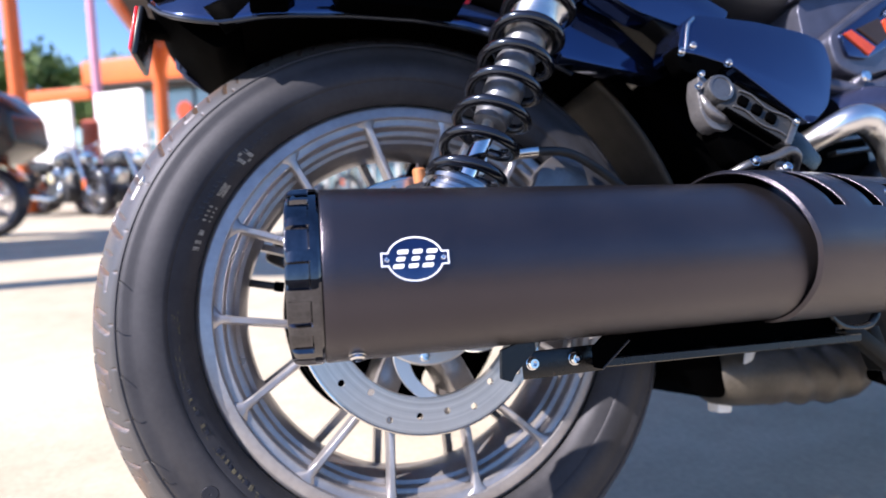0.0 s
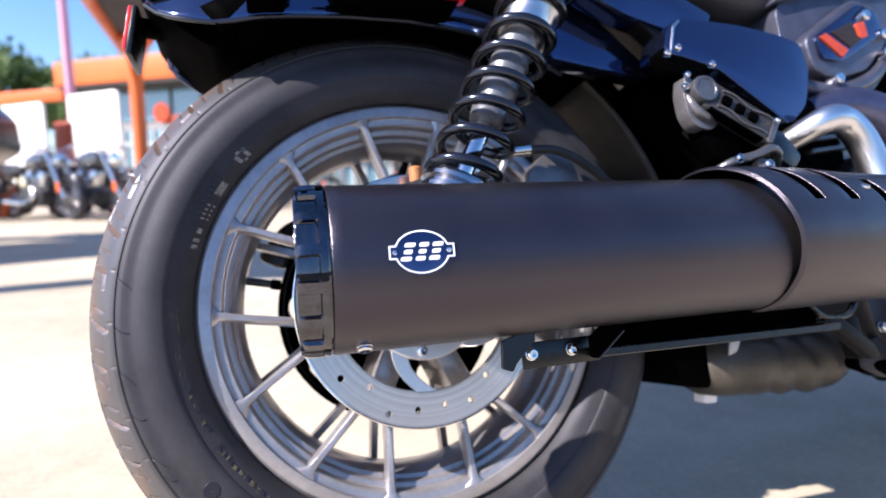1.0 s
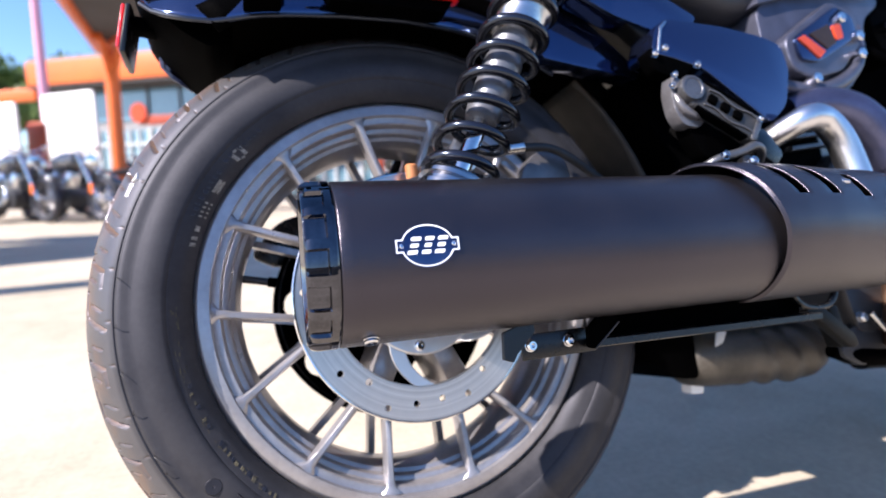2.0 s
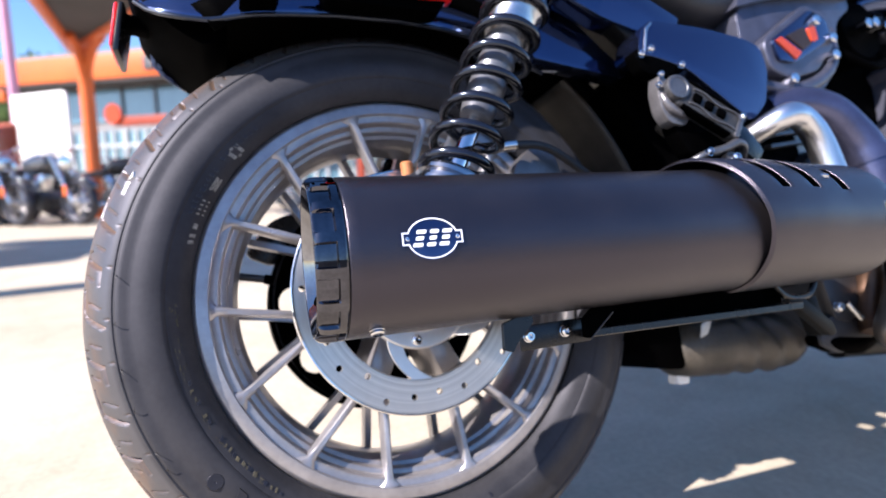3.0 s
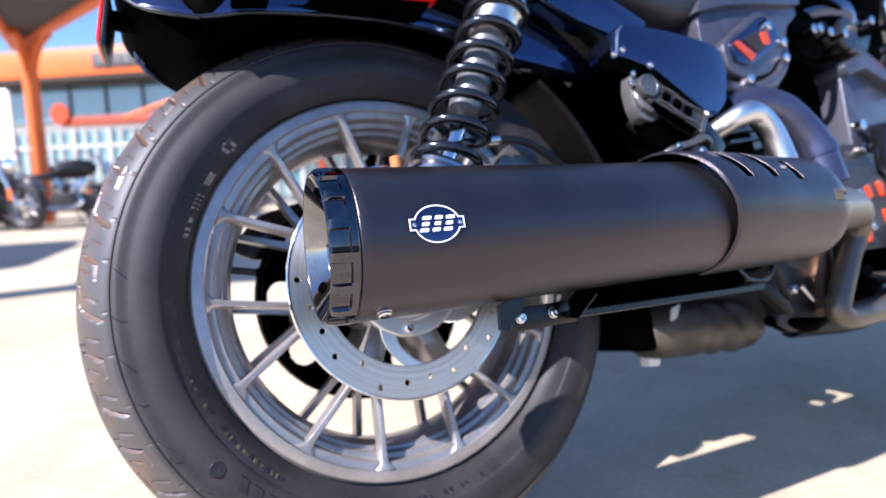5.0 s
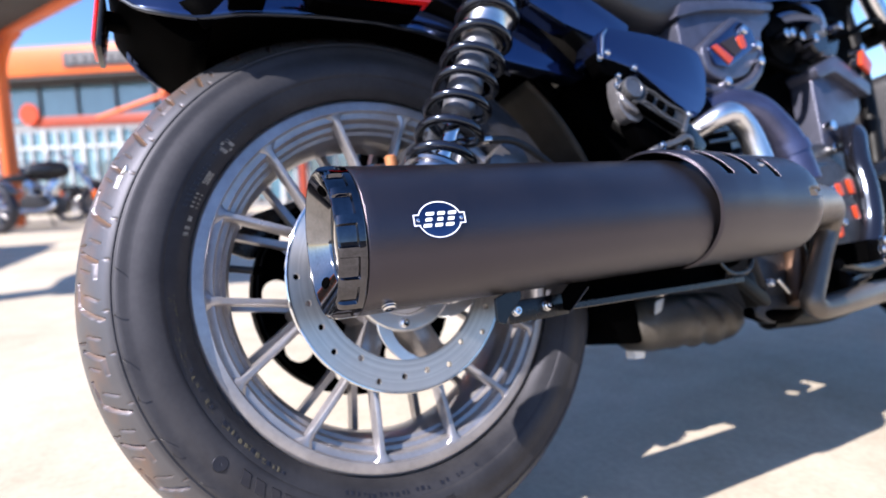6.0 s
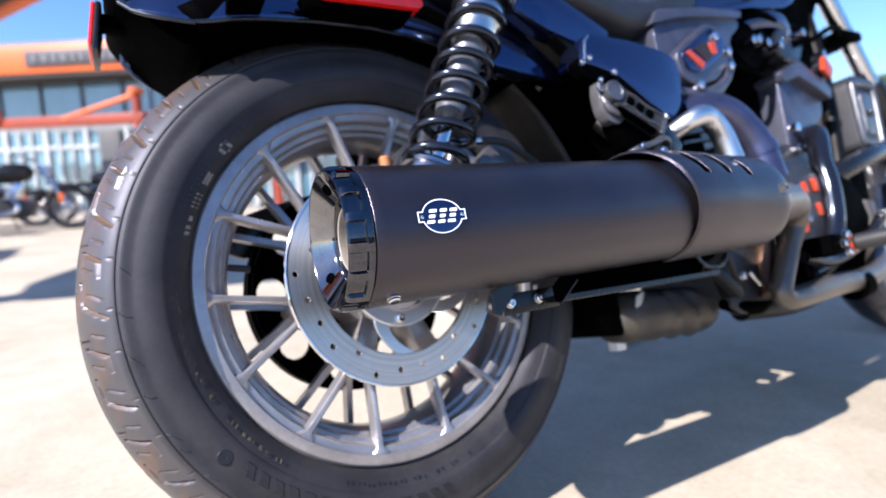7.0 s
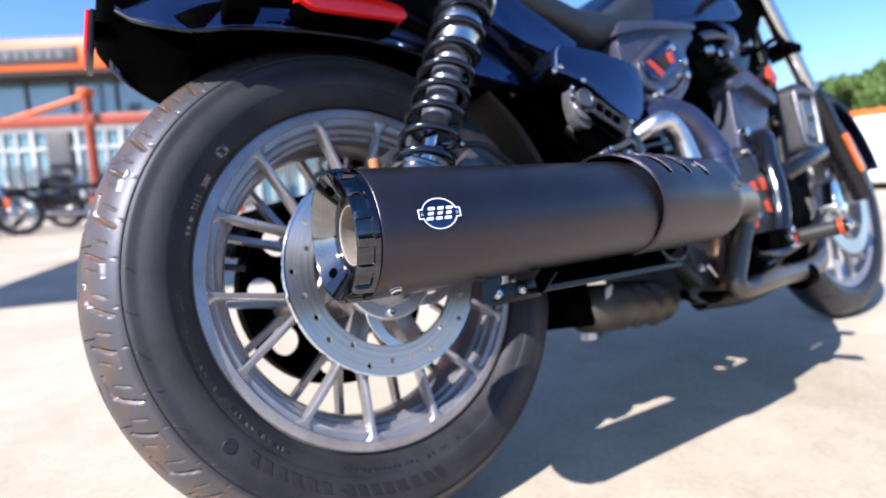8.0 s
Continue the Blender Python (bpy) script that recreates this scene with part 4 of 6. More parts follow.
    # swingarm beside the wheel
    arm = part("swingarm", tube([(-0.02, -0.118, 0.330), (0.08, -0.12, 0.336), (0.26, -0.125, 0.345), (0.42, -0.115, 0.355), (0.52, -0.09, 0.36)], [0.019, 0.022, 0.024, 0.027, 0.03], 18), M_SATIN, bike, "black swingarm")
    share("swingarm_leg", arm, Matrix.Diagonal((1, -1, 1, 1)), arm)
    part("belt_guard", prism(rounded([(-0.17, 0.40), (-0.13, 0.445), (-0.068, 0.462), (0.015, 0.480), (0.040, 0.536), (0.10, 0.535), (0.30, 0.45), (0.42, 0.42), (0.42, 0.34), (0.18, 0.40), (0.10, 0.43), (0.0, 0.455), (-0.08, 0.43), (-0.13, 0.38)], 0.015), 0.108, 0.116, 0.003), M_SATIN, bike, "black belt guard on the far side")
    bm = bmesh.new()
    run = [(0.142 * math.cos(radians(a)), 0.323 + 0.142 * math.sin(radians(a))) for a in range(85, 276, 10)]
    run = run + [(0.56, 0.30), (0.60, 0.345), (0.56, 0.39)]
    k = len(run)
    lo_ = [bm.verts.new((x, 0.078, z)) for x, z in run]
    hi_ = [bm.verts.new((x, 0.101, z)) for x, z in run]
    for q in range(k):
        bm.faces.new((lo_[q], lo_[(q + 1) % k], hi_[(q + 1) % k], hi_[q]))
    belt = part("drive_belt", bm, M_HOSE, bike, "black toothed drive belt")
    md = belt.modifiers.new("thickness", "SOLIDIFY")
    md.thickness, md.offset = 0.004, 1
    # brake caliper with its hose and a copper-coloured cap
    cal = part("brake_caliper", prism(rounded([(-0.03, 0.405), (0.045, 0.41), (0.06, 0.452), (0.035, 0.474), (0.008, 0.462), (-0.004, 0.440), (-0.028, 0.434)], 0.006), -0.118, -0.066, 0.004, 2), M_DARKCAST, bike, "dark rear brake caliper with a hose")
    part("copper_cap", rod((-0.006, -0.100, 0.436), (-0.008, -0.103, 0.4565), 0.0068, 18, chamfer=0.002), M_COPPER, cal, "copper-coloured cap")
    part("caliper_lug", prism(rounded([(0.018, 0.444), (0.052, 0.440), (0.06, 0.478), (0.042, 0.488)], 0.006), -0.132, -0.118, 0.003), M_STEEL, cal)
    # pale arched piece added under the hose
    part("pale_arch", prism(rounded([(0.108, 0.425), (0.120, 0.452), (0.135, 0.4645), (0.147, 0.472), (0.162, 0.4705), (0.174, 0.453), (0.178, 0.425)], 0.008), -0.116, -0.100, 0.005, 3), M_BRIGHT_CAST, cal, "pale arched piece under the hose")
    part("brake_hose", tube([(0.085, -0.128, 0.462), (0.115, -0.13, 0.466), (0.15, -0.13, 0.464), (0.19, -0.125, 0.445), (0.24, -0.12, 0.41)], 0.0048, 12), M_HOSE, cal)
    part("hose_fitting", rod((0.07, -0.128, 0.462), (0.112, -0.13, 0.466), 0.0062, 16), M_CHROME, cal)


build_tail()


# ---- side cover, passenger peg, seat and frame ----
def build_middle():
    sc = part("side_cover", prism(rounded([(0.258, 0.558), (0.270, 0.590), (0.286, 0.602), (0.37, 0.600), (0.435, 0.593), (0.466, 0.584), (0.472, 0.553), (0.456, 0.506), (0.424, 0.481), (0.330, 0.545), (0.282, 0.556)], 0.011), -0.182, -0.14, 0.006, 3), M_GLOSS, bike, "gloss black side cover panel")
    part("cover_edge", prism(rounded([(0.2660, 0.560), (0.2690, 0.560), (0.2775, 0.588), (0.2860, 0.5965), (0.2845, 0.5985), (0.2745, 0.590)], 0.001, 2), -0.1835, -0.180, 0.0008, 1), M_DAMPER, sc)
    for x, z in ((0.262, 0.557), (0.2776, 0.5645), (0.3215, 0.548)):
        bolt("cover_bolt", (x, -0.181, z), (-0.2, -1, 0.25), 0.0040, 0.005, M_CHROME, sc)
    part("cover_tab", prism(rounded([(0.250, 0.560), (0.268, 0.567), (0.318, 0.549), (0.300, 0.530), (0.262, 0.536)], 0.007), -0.1815, -0.165, 0.003), M_PLASTIC, sc)
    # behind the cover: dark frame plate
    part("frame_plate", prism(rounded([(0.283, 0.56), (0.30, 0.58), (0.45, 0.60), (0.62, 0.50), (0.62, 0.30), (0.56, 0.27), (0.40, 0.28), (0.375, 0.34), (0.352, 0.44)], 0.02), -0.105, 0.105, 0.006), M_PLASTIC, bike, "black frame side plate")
    # passenger peg, folded up on its bracket
    pb = part("peg_bracket", prism(rounded([(0.2535, 0.520), (0.248, 0.500), (0.2495, 0.4770), (0.2580, 0.4640), (0.277, 0.4610), (0.2885, 0.4710), (0.272, 0.484), (0.264, 0.512)], 0.006), -0.210, -0.194, 0.005, 3), M_BRIGHT_CAST, bike, "grey alloy passenger footrest bracket")
    part("bracket_shoulder", tube([(0.2530, -0.208, 0.500), (0.2545, -0.211, 0.488), (0.260, -0.212, 0.479), (0.270, -0.212, 0.4735), (0.282, -0.209, 0.4715)], [0.002, 0.0045, 0.005, 0.0045, 0.002], 14), M_BRIGHT_CAST, pb)
    part("bracket_neck", prism(rounded([(0.268, 0.482), (0.300, 0.474), (0.318, 0.446), (0.302, 0.428), (0.284, 0.430), (0.268, 0.458)], 0.006), -0.206, -0.186, 0.004), M_PLASTIC, pb)
    a, b = Vector((0.2660, -0.214, 0.4995)), Vector((0.337, -0.224, 0.4525))
    m = axes(a, b - a, (0, -1, 0))
    ln = (b - a).length
    peg = part("passenger_peg", slab(0.004, ln - 0.002, -0.0165, 0.0165, -0.010, 0.006, 0.005, m, seg=3), M_HOSE, pb, "folded black passenger footrest with ribbed pads")
    part("peg_end", lathe([(-0.012, 0.0135), (0.006, 0.0142), (0.0085, 0.0132), (0.0090, 0.0105), (0.0082, 0.0100), (0.0082, 0.0)], 36, m @ Matrix.Rotation(radians(-90), 4, "Y")), M_CAST, peg, "round grey boss of the footrest")
    for off in (-0.0095, 0.0095):
        rib = [m @ Vector((q, off + 0.0020 * math.sin((q - 0.02) * 150), 0.0068)) for q in np.linspace(0.018, ln - 0.008, 11)]
        part("pad_rib", tube(rib, 0.0011, 10, 4), M_CAST, peg)
    part("pad_rim", slab(ln - 0.006, ln + 0.001, -0.0150, 0.0155, -0.008, 0.0072, 0.002, m), M_CAST, peg)
    for q in (0.020, 0.036, 0.052):
        part("rubber_block", slab(q, q + 0.011, -0.0052, 0.0052, 0.004, 0.0092, 0.002, m), M_PLASTIC, peg)
    part("pad_edge", slab(0.012, ln - 0.010, -0.0175, -0.0140, -0.004, 0.0068, 0.001, m), M_PLASTIC, peg)
    part("pad_edge", slab(0.012, ln - 0.010, 0.0140, 0.0175, -0.004, 0.0068, 0.001, m), M_PLASTIC, peg)
    for x, y, z in ((0.2540, -0.211, 0.5175), (0.2475, -0.212, 0.5045)):
        bolt("bracket_bolt", (x, y, z), (-0.2, -1, 0.3), 0.0030, 0.004, M_CHROME, pb)
    bolt("peg_bolt", m @ Vector((ln - 0.004, 0.010, 0.007)), (0, -1, 0.4), 0.0030, 0.004, M_CHROME, pb)
    part("peg_yoke", prism(rounded([(0.342, 0.466), (0.366, 0.458), (0.386, 0.432), (0.372, 0.418), (0.348, 0.434)], 0.006), -0.216, -0.196, 0.004, 2), M_SATIN, pb, "dark footrest yoke")
    part("bracket_arm", tube([(0.270, -0.208, 0.417), (0.284, -0.220, 0.424), (0.311, -0.226, 0.430), (0.328, -0.227, 0.436), (0.342, -0.224, 0.432), (0.350, -0.212, 0.418)], [0.004, 0.0045, 0.0045, 0.0050, 0.0045, 0.003], 14), M_CAST, pb)
    part("peg_pivot", rod((0.311, -0.210, 0.413), (0.312, -0.233, 0.4155), 0.010, 20), M_SATIN, pb)
    bolt("pivot_bolt", (0.3125, -0.233, 0.4160), (0, -1, 0.4), 0.0052, 0.006, M_CHROME, pb)
    bolt("pivot_bolt", (0.2870, -0.225, 0.4255), (-0.1, -1, 0.4), 0.0042, 0.005, M_CHROME, pb)
    # dark hose behind the bracket
    part("hose", tube([(0.318, -0.14, 0.49), (0.324, -0.16, 0.46), (0.336, -0.16, 0.44), (0.346, -0.15, 0.40)], 0.0095, 14), M_STRUT, pb)
    # seat
    def seat_point(x, v):
        bottom = float(np.interp(x, [0.05, 0.2, 0.3, 0.43, 0.5, 0.62], [0.735, 0.70, 0.668, 0.640, 0.648, 0.69]))
        top = float(np.interp(x, [0.05, 0.2, 0.3, 0.4, 0.5, 0.62], [0.80, 0.775, 0.735, 0.712, 0.722, 0.80]))
        a = v * math.pi
        c = (top + bottom) / 2
        return Vector((x, 0.15 * math.copysign(abs(math.cos(a)) ** 0.5, math.cos(a)), c + (top - bottom) / 2 * math.copysign(abs(math.sin(a)) ** 0.6, math.sin(a))))
    bm = grid_bm(lambda v, x: seat_point(x, v), list(np.linspace(0, 2, 40, endpoint=False)), list(np.linspace(0.05, 0.62, 24)), True)
    bmesh.ops.holes_fill(bm, edges=bm.edges, sides=60)
    bmesh.ops.recalc_face_normals(bm, faces=bm.faces)
    part("seat", bm, M_LEATHER, bike, "black vinyl solo seat", 60)
    # support rail under the muffler and its hangers
    rail = part("muffler_rail", prism([(0.085, 0.2575), (0.350, 0.2525), (0.352, 0.2595), (0.085, 0.2645)], -0.248, -0.222, 0.001, 1), M_SATIN, bike, "black flat support rail under the muffler")
    # near-black upright plate between the rail and the muffler
    part("dark_plate", prism([(0.094, 0.262), (0.352, 0.258), (0.36, 0.284), (0.12, 0.288)], -0.2235, -0.2195, 0.001, 1), M_PLASTIC, rail)
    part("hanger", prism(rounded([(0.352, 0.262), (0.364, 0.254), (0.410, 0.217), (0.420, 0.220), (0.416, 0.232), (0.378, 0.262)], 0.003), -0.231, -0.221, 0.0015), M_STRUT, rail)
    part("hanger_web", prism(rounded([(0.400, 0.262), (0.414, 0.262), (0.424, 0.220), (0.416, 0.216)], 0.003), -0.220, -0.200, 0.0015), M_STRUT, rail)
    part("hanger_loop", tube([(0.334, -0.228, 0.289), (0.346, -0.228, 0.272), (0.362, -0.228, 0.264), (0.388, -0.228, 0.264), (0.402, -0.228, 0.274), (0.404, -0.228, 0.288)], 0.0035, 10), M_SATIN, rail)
    # added plate, cuts short the sunlit slit on the ground
    part("sun_block_plate", slab(0.222, 0.445, -0.212, -0.12, 0.315, 0.322, 0.002), M_PLASTIC, rail, "added black plate that blocks sun between swingarm and muffler")
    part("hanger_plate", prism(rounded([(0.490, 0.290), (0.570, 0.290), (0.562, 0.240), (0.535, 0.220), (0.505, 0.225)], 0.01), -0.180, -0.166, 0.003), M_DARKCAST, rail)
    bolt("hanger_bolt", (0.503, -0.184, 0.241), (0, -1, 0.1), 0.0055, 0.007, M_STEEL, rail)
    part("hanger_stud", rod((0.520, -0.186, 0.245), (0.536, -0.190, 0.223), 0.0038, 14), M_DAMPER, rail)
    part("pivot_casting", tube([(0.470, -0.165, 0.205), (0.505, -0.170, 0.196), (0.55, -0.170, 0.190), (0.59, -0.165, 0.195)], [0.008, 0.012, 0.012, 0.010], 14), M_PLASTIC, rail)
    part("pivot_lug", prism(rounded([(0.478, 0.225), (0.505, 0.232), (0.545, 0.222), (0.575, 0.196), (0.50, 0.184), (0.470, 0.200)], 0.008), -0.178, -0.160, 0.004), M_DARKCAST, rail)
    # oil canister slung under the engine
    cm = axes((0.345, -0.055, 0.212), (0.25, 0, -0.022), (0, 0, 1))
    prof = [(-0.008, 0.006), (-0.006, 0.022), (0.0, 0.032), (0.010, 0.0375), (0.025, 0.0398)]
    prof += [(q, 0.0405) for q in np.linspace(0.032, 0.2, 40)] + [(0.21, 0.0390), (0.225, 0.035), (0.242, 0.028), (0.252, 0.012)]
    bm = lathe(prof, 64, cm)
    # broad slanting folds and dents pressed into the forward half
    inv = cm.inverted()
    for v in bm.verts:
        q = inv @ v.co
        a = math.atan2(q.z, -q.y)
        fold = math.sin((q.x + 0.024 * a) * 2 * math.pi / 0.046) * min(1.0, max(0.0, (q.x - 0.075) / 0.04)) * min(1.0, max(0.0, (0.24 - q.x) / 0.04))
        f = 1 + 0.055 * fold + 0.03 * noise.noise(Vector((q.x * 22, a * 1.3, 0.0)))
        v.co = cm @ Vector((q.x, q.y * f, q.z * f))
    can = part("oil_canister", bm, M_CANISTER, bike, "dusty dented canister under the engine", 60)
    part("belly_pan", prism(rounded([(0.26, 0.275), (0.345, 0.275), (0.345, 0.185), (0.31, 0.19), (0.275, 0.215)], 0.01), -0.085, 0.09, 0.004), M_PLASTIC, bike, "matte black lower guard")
    part("stand_foot", prism(rounded([(0.372, 0.158), (0.394, 0.156), (0.396, 0.174), (0.376, 0.178)], 0.005), -0.038, -0.02, 0.003), M_WHITE, bike, "pale tab under the frame")
    part("canister_tag", prism(rounded([(0.362, 0.222), (0.368, 0.240), (0.388, 0.244), (0.376, 0.226)], 0.003), -0.100, -0.0985, 0.001), M_FRAME, can, "pale paper tag")
    # stand on the far side
    stand = part("side_stand", tube([(0.80, 0.13, 0.20), (0.83, 0.25, 0.15), (0.85, 0.36, 0.112)], 0.011, 14), M_SATIN, bike, "black side stand")
    part("stand_shoe", slab(0.825, 0.875, 0.352, 0.382, 0.0985, 0.110, 0.002), M_SATIN, stand)


build_middle()


# ---- engine, pipes, tank ----
def build_engine():
    eng = part("crankcase", prism(rounded([(0.50, 0.36), (0.62, 0.295), (0.725, 0.17), (0.98, 0.19), (1.07, 0.30), (1.03, 0.42), (0.86, 0.47), (0.62, 0.47)], 0.03), -0.13, 0.14, 0.012, 3), M_DARKCAST, bike, "dark grey engine crankcase")
    part("clutch_cover", lathe([(0.0, 0.10), (0.01, 0.105), (0.03, 0.1), (0.04, 0.085), (0.042, 0.03), (0.045, 0.0)], 48, axes((0.78, -0.13, 0.33), (0, -1, 0))), M_DARKCAST, eng)
    # near-black block added over the crankcase to stop a stray sun patch
    part("engine_sun_block", prism(rounded([(0.66, 0.25), (0.70, 0.195), (0.96, 0.20), (1.03, 0.27), (1.0, 0.37), (0.90, 0.41), (0.68, 0.40)], 0.03), -0.168, -0.12, 0.012, 3), M_PLASTIC, eng)
    # rear cylinder and its rocker cover
    rc = part("rear_cylinder", prism(rounded([(0.56, 0.44), (0.72, 0.46), (0.66, 0.62), (0.50, 0.60)], 0.02), -0.10, 0.10, 0.008), M_CAST, bike, "grey rear engine cylinder with fins")
    for k in range(7):
        t = k / 7
        x0, z0 = 0.555 - 0.045 * t, 0.47 + 0.11 * t
        part("fin", prism([(x0 - 0.012, z0), (x0 + 0.165, z0 + 0.02), (x0 + 0.165, z0 + 0.026), (x0 - 0.012, z0 + 0.006)], -0.118, 0.118, 0.001, 1), M_CAST, rc)
    rk = part("rear_rocker_cover", prism(rounded([(0.478, 0.655), (0.548, 0.690), (0.735, 0.712), (0.742, 0.690), (0.698, 0.660), (0.684, 0.592), (0.632, 0.546), (0.54, 0.520), (0.488, 0.530), (0.480, 0.593)], 0.016), -0.150, 0.12, 0.010, 3), M_COVER, bike, "grey alloy rocker cover with an orange and black badge")
    part("cover_face", prism(rounded([(0.496, 0.604), (0.600, 0.668), (0.648, 0.655), (0.652, 0.612), (0.600, 0.566), (0.545, 0.552), (0.502, 0.560)], 0.014), -0.168, -0.148, 0.007, 3), M_COVER, rk)
    b = part("cover_badge", prism(rounded([(0.509, 0.604), (0.600, 0.657), (0.632, 0.647), (0.636, 0.616), (0.545, 0.572), (0.514, 0.574)], 0.008), -0.173, -0.164, 0.002), M_GLOSS, rk, "dark badge plate")
    part("badge_stripe", prism([(0.512, 0.601), (0.524, 0.607), (0.560, 0.587), (0.546, 0.576)], -0.1755, -0.172, 0.0005, 1), M_ORANGE, b)
    part("badge_stripe", prism(rounded([(0.583, 0.626), (0.600, 0.630), (0.602, 0.609), (0.586, 0.605)], 0.004), -0.1755, -0.172, 0.0005, 1), M_ORANGE, b)
    part("badge_panel", prism([(0.536, 0.610), (0.576, 0.627), (0.586, 0.602), (0.566, 0.591)], -0.175, -0.172, 0.0005, 1), M_BROWN, b)
    part("cover_arch", tube([(0.492, -0.152, 0.545), (0.54, -0.162, 0.536), (0.60, -0.162, 0.553), (0.648, -0.158, 0.588), (0.668, -0.152, 0.64)], 0.010, 14), M_COVER, rk)
    for x, z in ((0.533, 0.548), (0.636, 0.616), (0.634, 0.590), (0.606, 0.640)):
        part("cover_bolt", rod((x, -0.160, z), (x, -0.178, z), 0.0075, 16, chamfer=0.002), M_CHROME, rk)
    part("upper_cover", prism(rounded([(0.47, 0.655), (0.49, 0.682), (0.62, 0.704), (0.745, 0.716), (0.74, 0.702), (0.62, 0.688), (0.54, 0.675)], 0.008), -0.158, 0.1, 0.005), M_COVER, rk)
    # front cylinder
    fc = part("front_cylinder", prism(rounded([(0.858, 0.456), (0.874, 0.604), (0.945, 0.632), (1.0, 0.622), (1.045, 0.588), (1.032, 0.538), (0.90, 0.450)], 0.014), -0.13, 0.11, 0.012, 3), M_COVER, bike, "grey front engine cylinder head")
    part("head_band", prism(rounded([(0.862, 0.612), (0.950, 0.645), (1.066, 0.592), (1.052, 0.566), (1.0, 0.588), (0.935, 0.610), (0.872, 0.592)], 0.008), -0.145, 0.11, 0.006), M_COVER, fc)
    part("orange_mark", prism(rounded([(1.03, 0.63), (1.06, 0.61), (1.08, 0.635), (1.05, 0.665)], 0.006), -0.152, -0.145, 0.001), M_ORANGE, fc)
    for x, z in ((0.88, 0.50), (0.87, 0.455), (1.05, 0.645)):
        part("head_bolt", rod((x, -0.128, z), (x, -0.145, z), 0.010, 16), M_CHROME, fc)
    # intake between the cylinders
    it = part("intake", rod((0.80, -0.02, 0.67), (0.80, -0.13, 0.67), 0.055, 30), M_PLASTIC, bike, "black intake with cables between the cylinders")
    part("steering_cover", prism(rounded([(0.98, 0.76), (1.0, 0.92), (1.20, 0.94), (1.28, 0.87), (1.20, 0.775), (1.10, 0.70)], 0.02), -0.085, 0.05, 0.008), M_PLASTIC, it)
    part("intake_cover", prism(rounded([(0.86, 0.685), (0.90, 0.735), (1.00, 0.745), (1.06, 0.71), (1.02, 0.66), (0.93, 0.655)], 0.02), -0.118, -0.05, 0.012, 3), M_SATIN, it)
    part("intake_elbow", tube([(0.80, -0.09, 0.715), (0.86, -0.115, 0.735), (0.94, -0.12, 0.735), (1.0, -0.10, 0.705)], [0.022, 0.024, 0.024, 0.02], 18), M_GLOSS, it)
    part("throttle_drum", rod((0.93, -0.05, 0.69), (0.93, -0.135, 0.685), 0.034, 28), M_SATIN, it)
    part("airbox", prism(rounded([(0.70, 0.55), (0.72, 0.72), (1.18, 0.79), (1.17, 0.67), (0.98, 0.66), (0.88, 0.52)], 0.02), -0.09, 0.09, 0.006), M_PLASTIC, it)
    for k, (x, z) in enumerate(((0.777, 0.666), (0.797, 0.670), (0.828, 0.666), (0.875, 0.668), (0.981, 0.706), (1.05, 0.665))):
        part("clamp_screw", rod((x, -0.13, z), (x, -0.155, z), 0.008, 14), M_CHROME, it)
    for pts in ([(0.76, -0.12, 0.72), (0.84, -0.14, 0.735), (0.95, -0.13, 0.73), (1.08, -0.1, 0.76)], [(0.72, -0.12, 0.64), (0.78, -0.14, 0.60), (0.86, -0.13, 0.62)], [(1.0, -0.12, 0.70), (1.08, -0.13, 0.715), (1.2, -0.12, 0.76), (1.34, -0.1, 0.79)]):
        part("cable", tube(pts, 0.007, 10), M_PLASTIC, it)
    # pipes: rear header, its shield, and the long front header
    hp = part("rear_header_pipe", tube([(0.424, -0.165, 0.462), (0.440, -0.195, 0.474), (0.458, -0.205, 0.481), (0.480, -0.205, 0.477), (0.498, -0.206, 0.456), (0.508, -0.207, 0.424), (0.513, -0.21, 0.38)], [0.013, 0.0145, 0.0155, 0.0160, 0.0162, 0.0165, 0.0168], 24), M_STEEL, bike, "bright rear header pipe")
    part("header_shield", tube([(0.490, -0.155, 0.508), (0.535, -0.168, 0.514), (0.572, -0.180, 0.500), (0.599, -0.187, 0.470), (0.614, -0.193, 0.438), (0.620, -0.198, 0.38)], [0.018, 0.023, 0.0255, 0.026, 0.026, 0.026], 28), M_SHIELD, hp, "dark satin header heat shield")
    part("shield_collar", tube([(0.6135, -0.193, 0.440), (0.6165, -0.195, 0.424)], 0.0285, 28, 2), M_SHIELD, hp)
    part("frame_tube", tube([(1.02, -0.10, 0.50), (0.93, -0.15, 0.48), (0.875, -0.168, 0.42), (0.858, -0.177, 0.367), (0.838, -0.178, 0.30), (0.79, -0.175, 0.24), (0.72, -0.17, 0.22)], 0.019, 20, 8), M_SPRING, bike, "gloss black frame tube beside the engine")
    fp = part("front_header_pipe", tube([(1.05, -0.15, 0.33), (1.0, -0.17, 0.25), (0.93, -0.190, 0.205), (0.84, -0.202, 0.194), (0.74, -0.208, 0.197), (0.65, -0.212, 0.196), (0.585, -0.214, 0.195), (0.548, -0.216, 0.197), (0.536, -0.217, 0.210), (0.552, -0.218, 0.233), (0.582, -0.219, 0.270), (0.604, -0.223, 0.302), (0.590, -0.235, 0.328), (0.545, -0.246, 0.336), (0.46, -0.262, 0.334)], [0.0180, 0.0180, 0.0180, 0.0180, 0.0180, 0.0178, 0.0170, 0.0155, 0.0150, 0.0145, 0.0145, 0.0160, 0.022, 0.028, 0.030], 24, 10), M_PIPE, bike, "satin dark front header pipe")
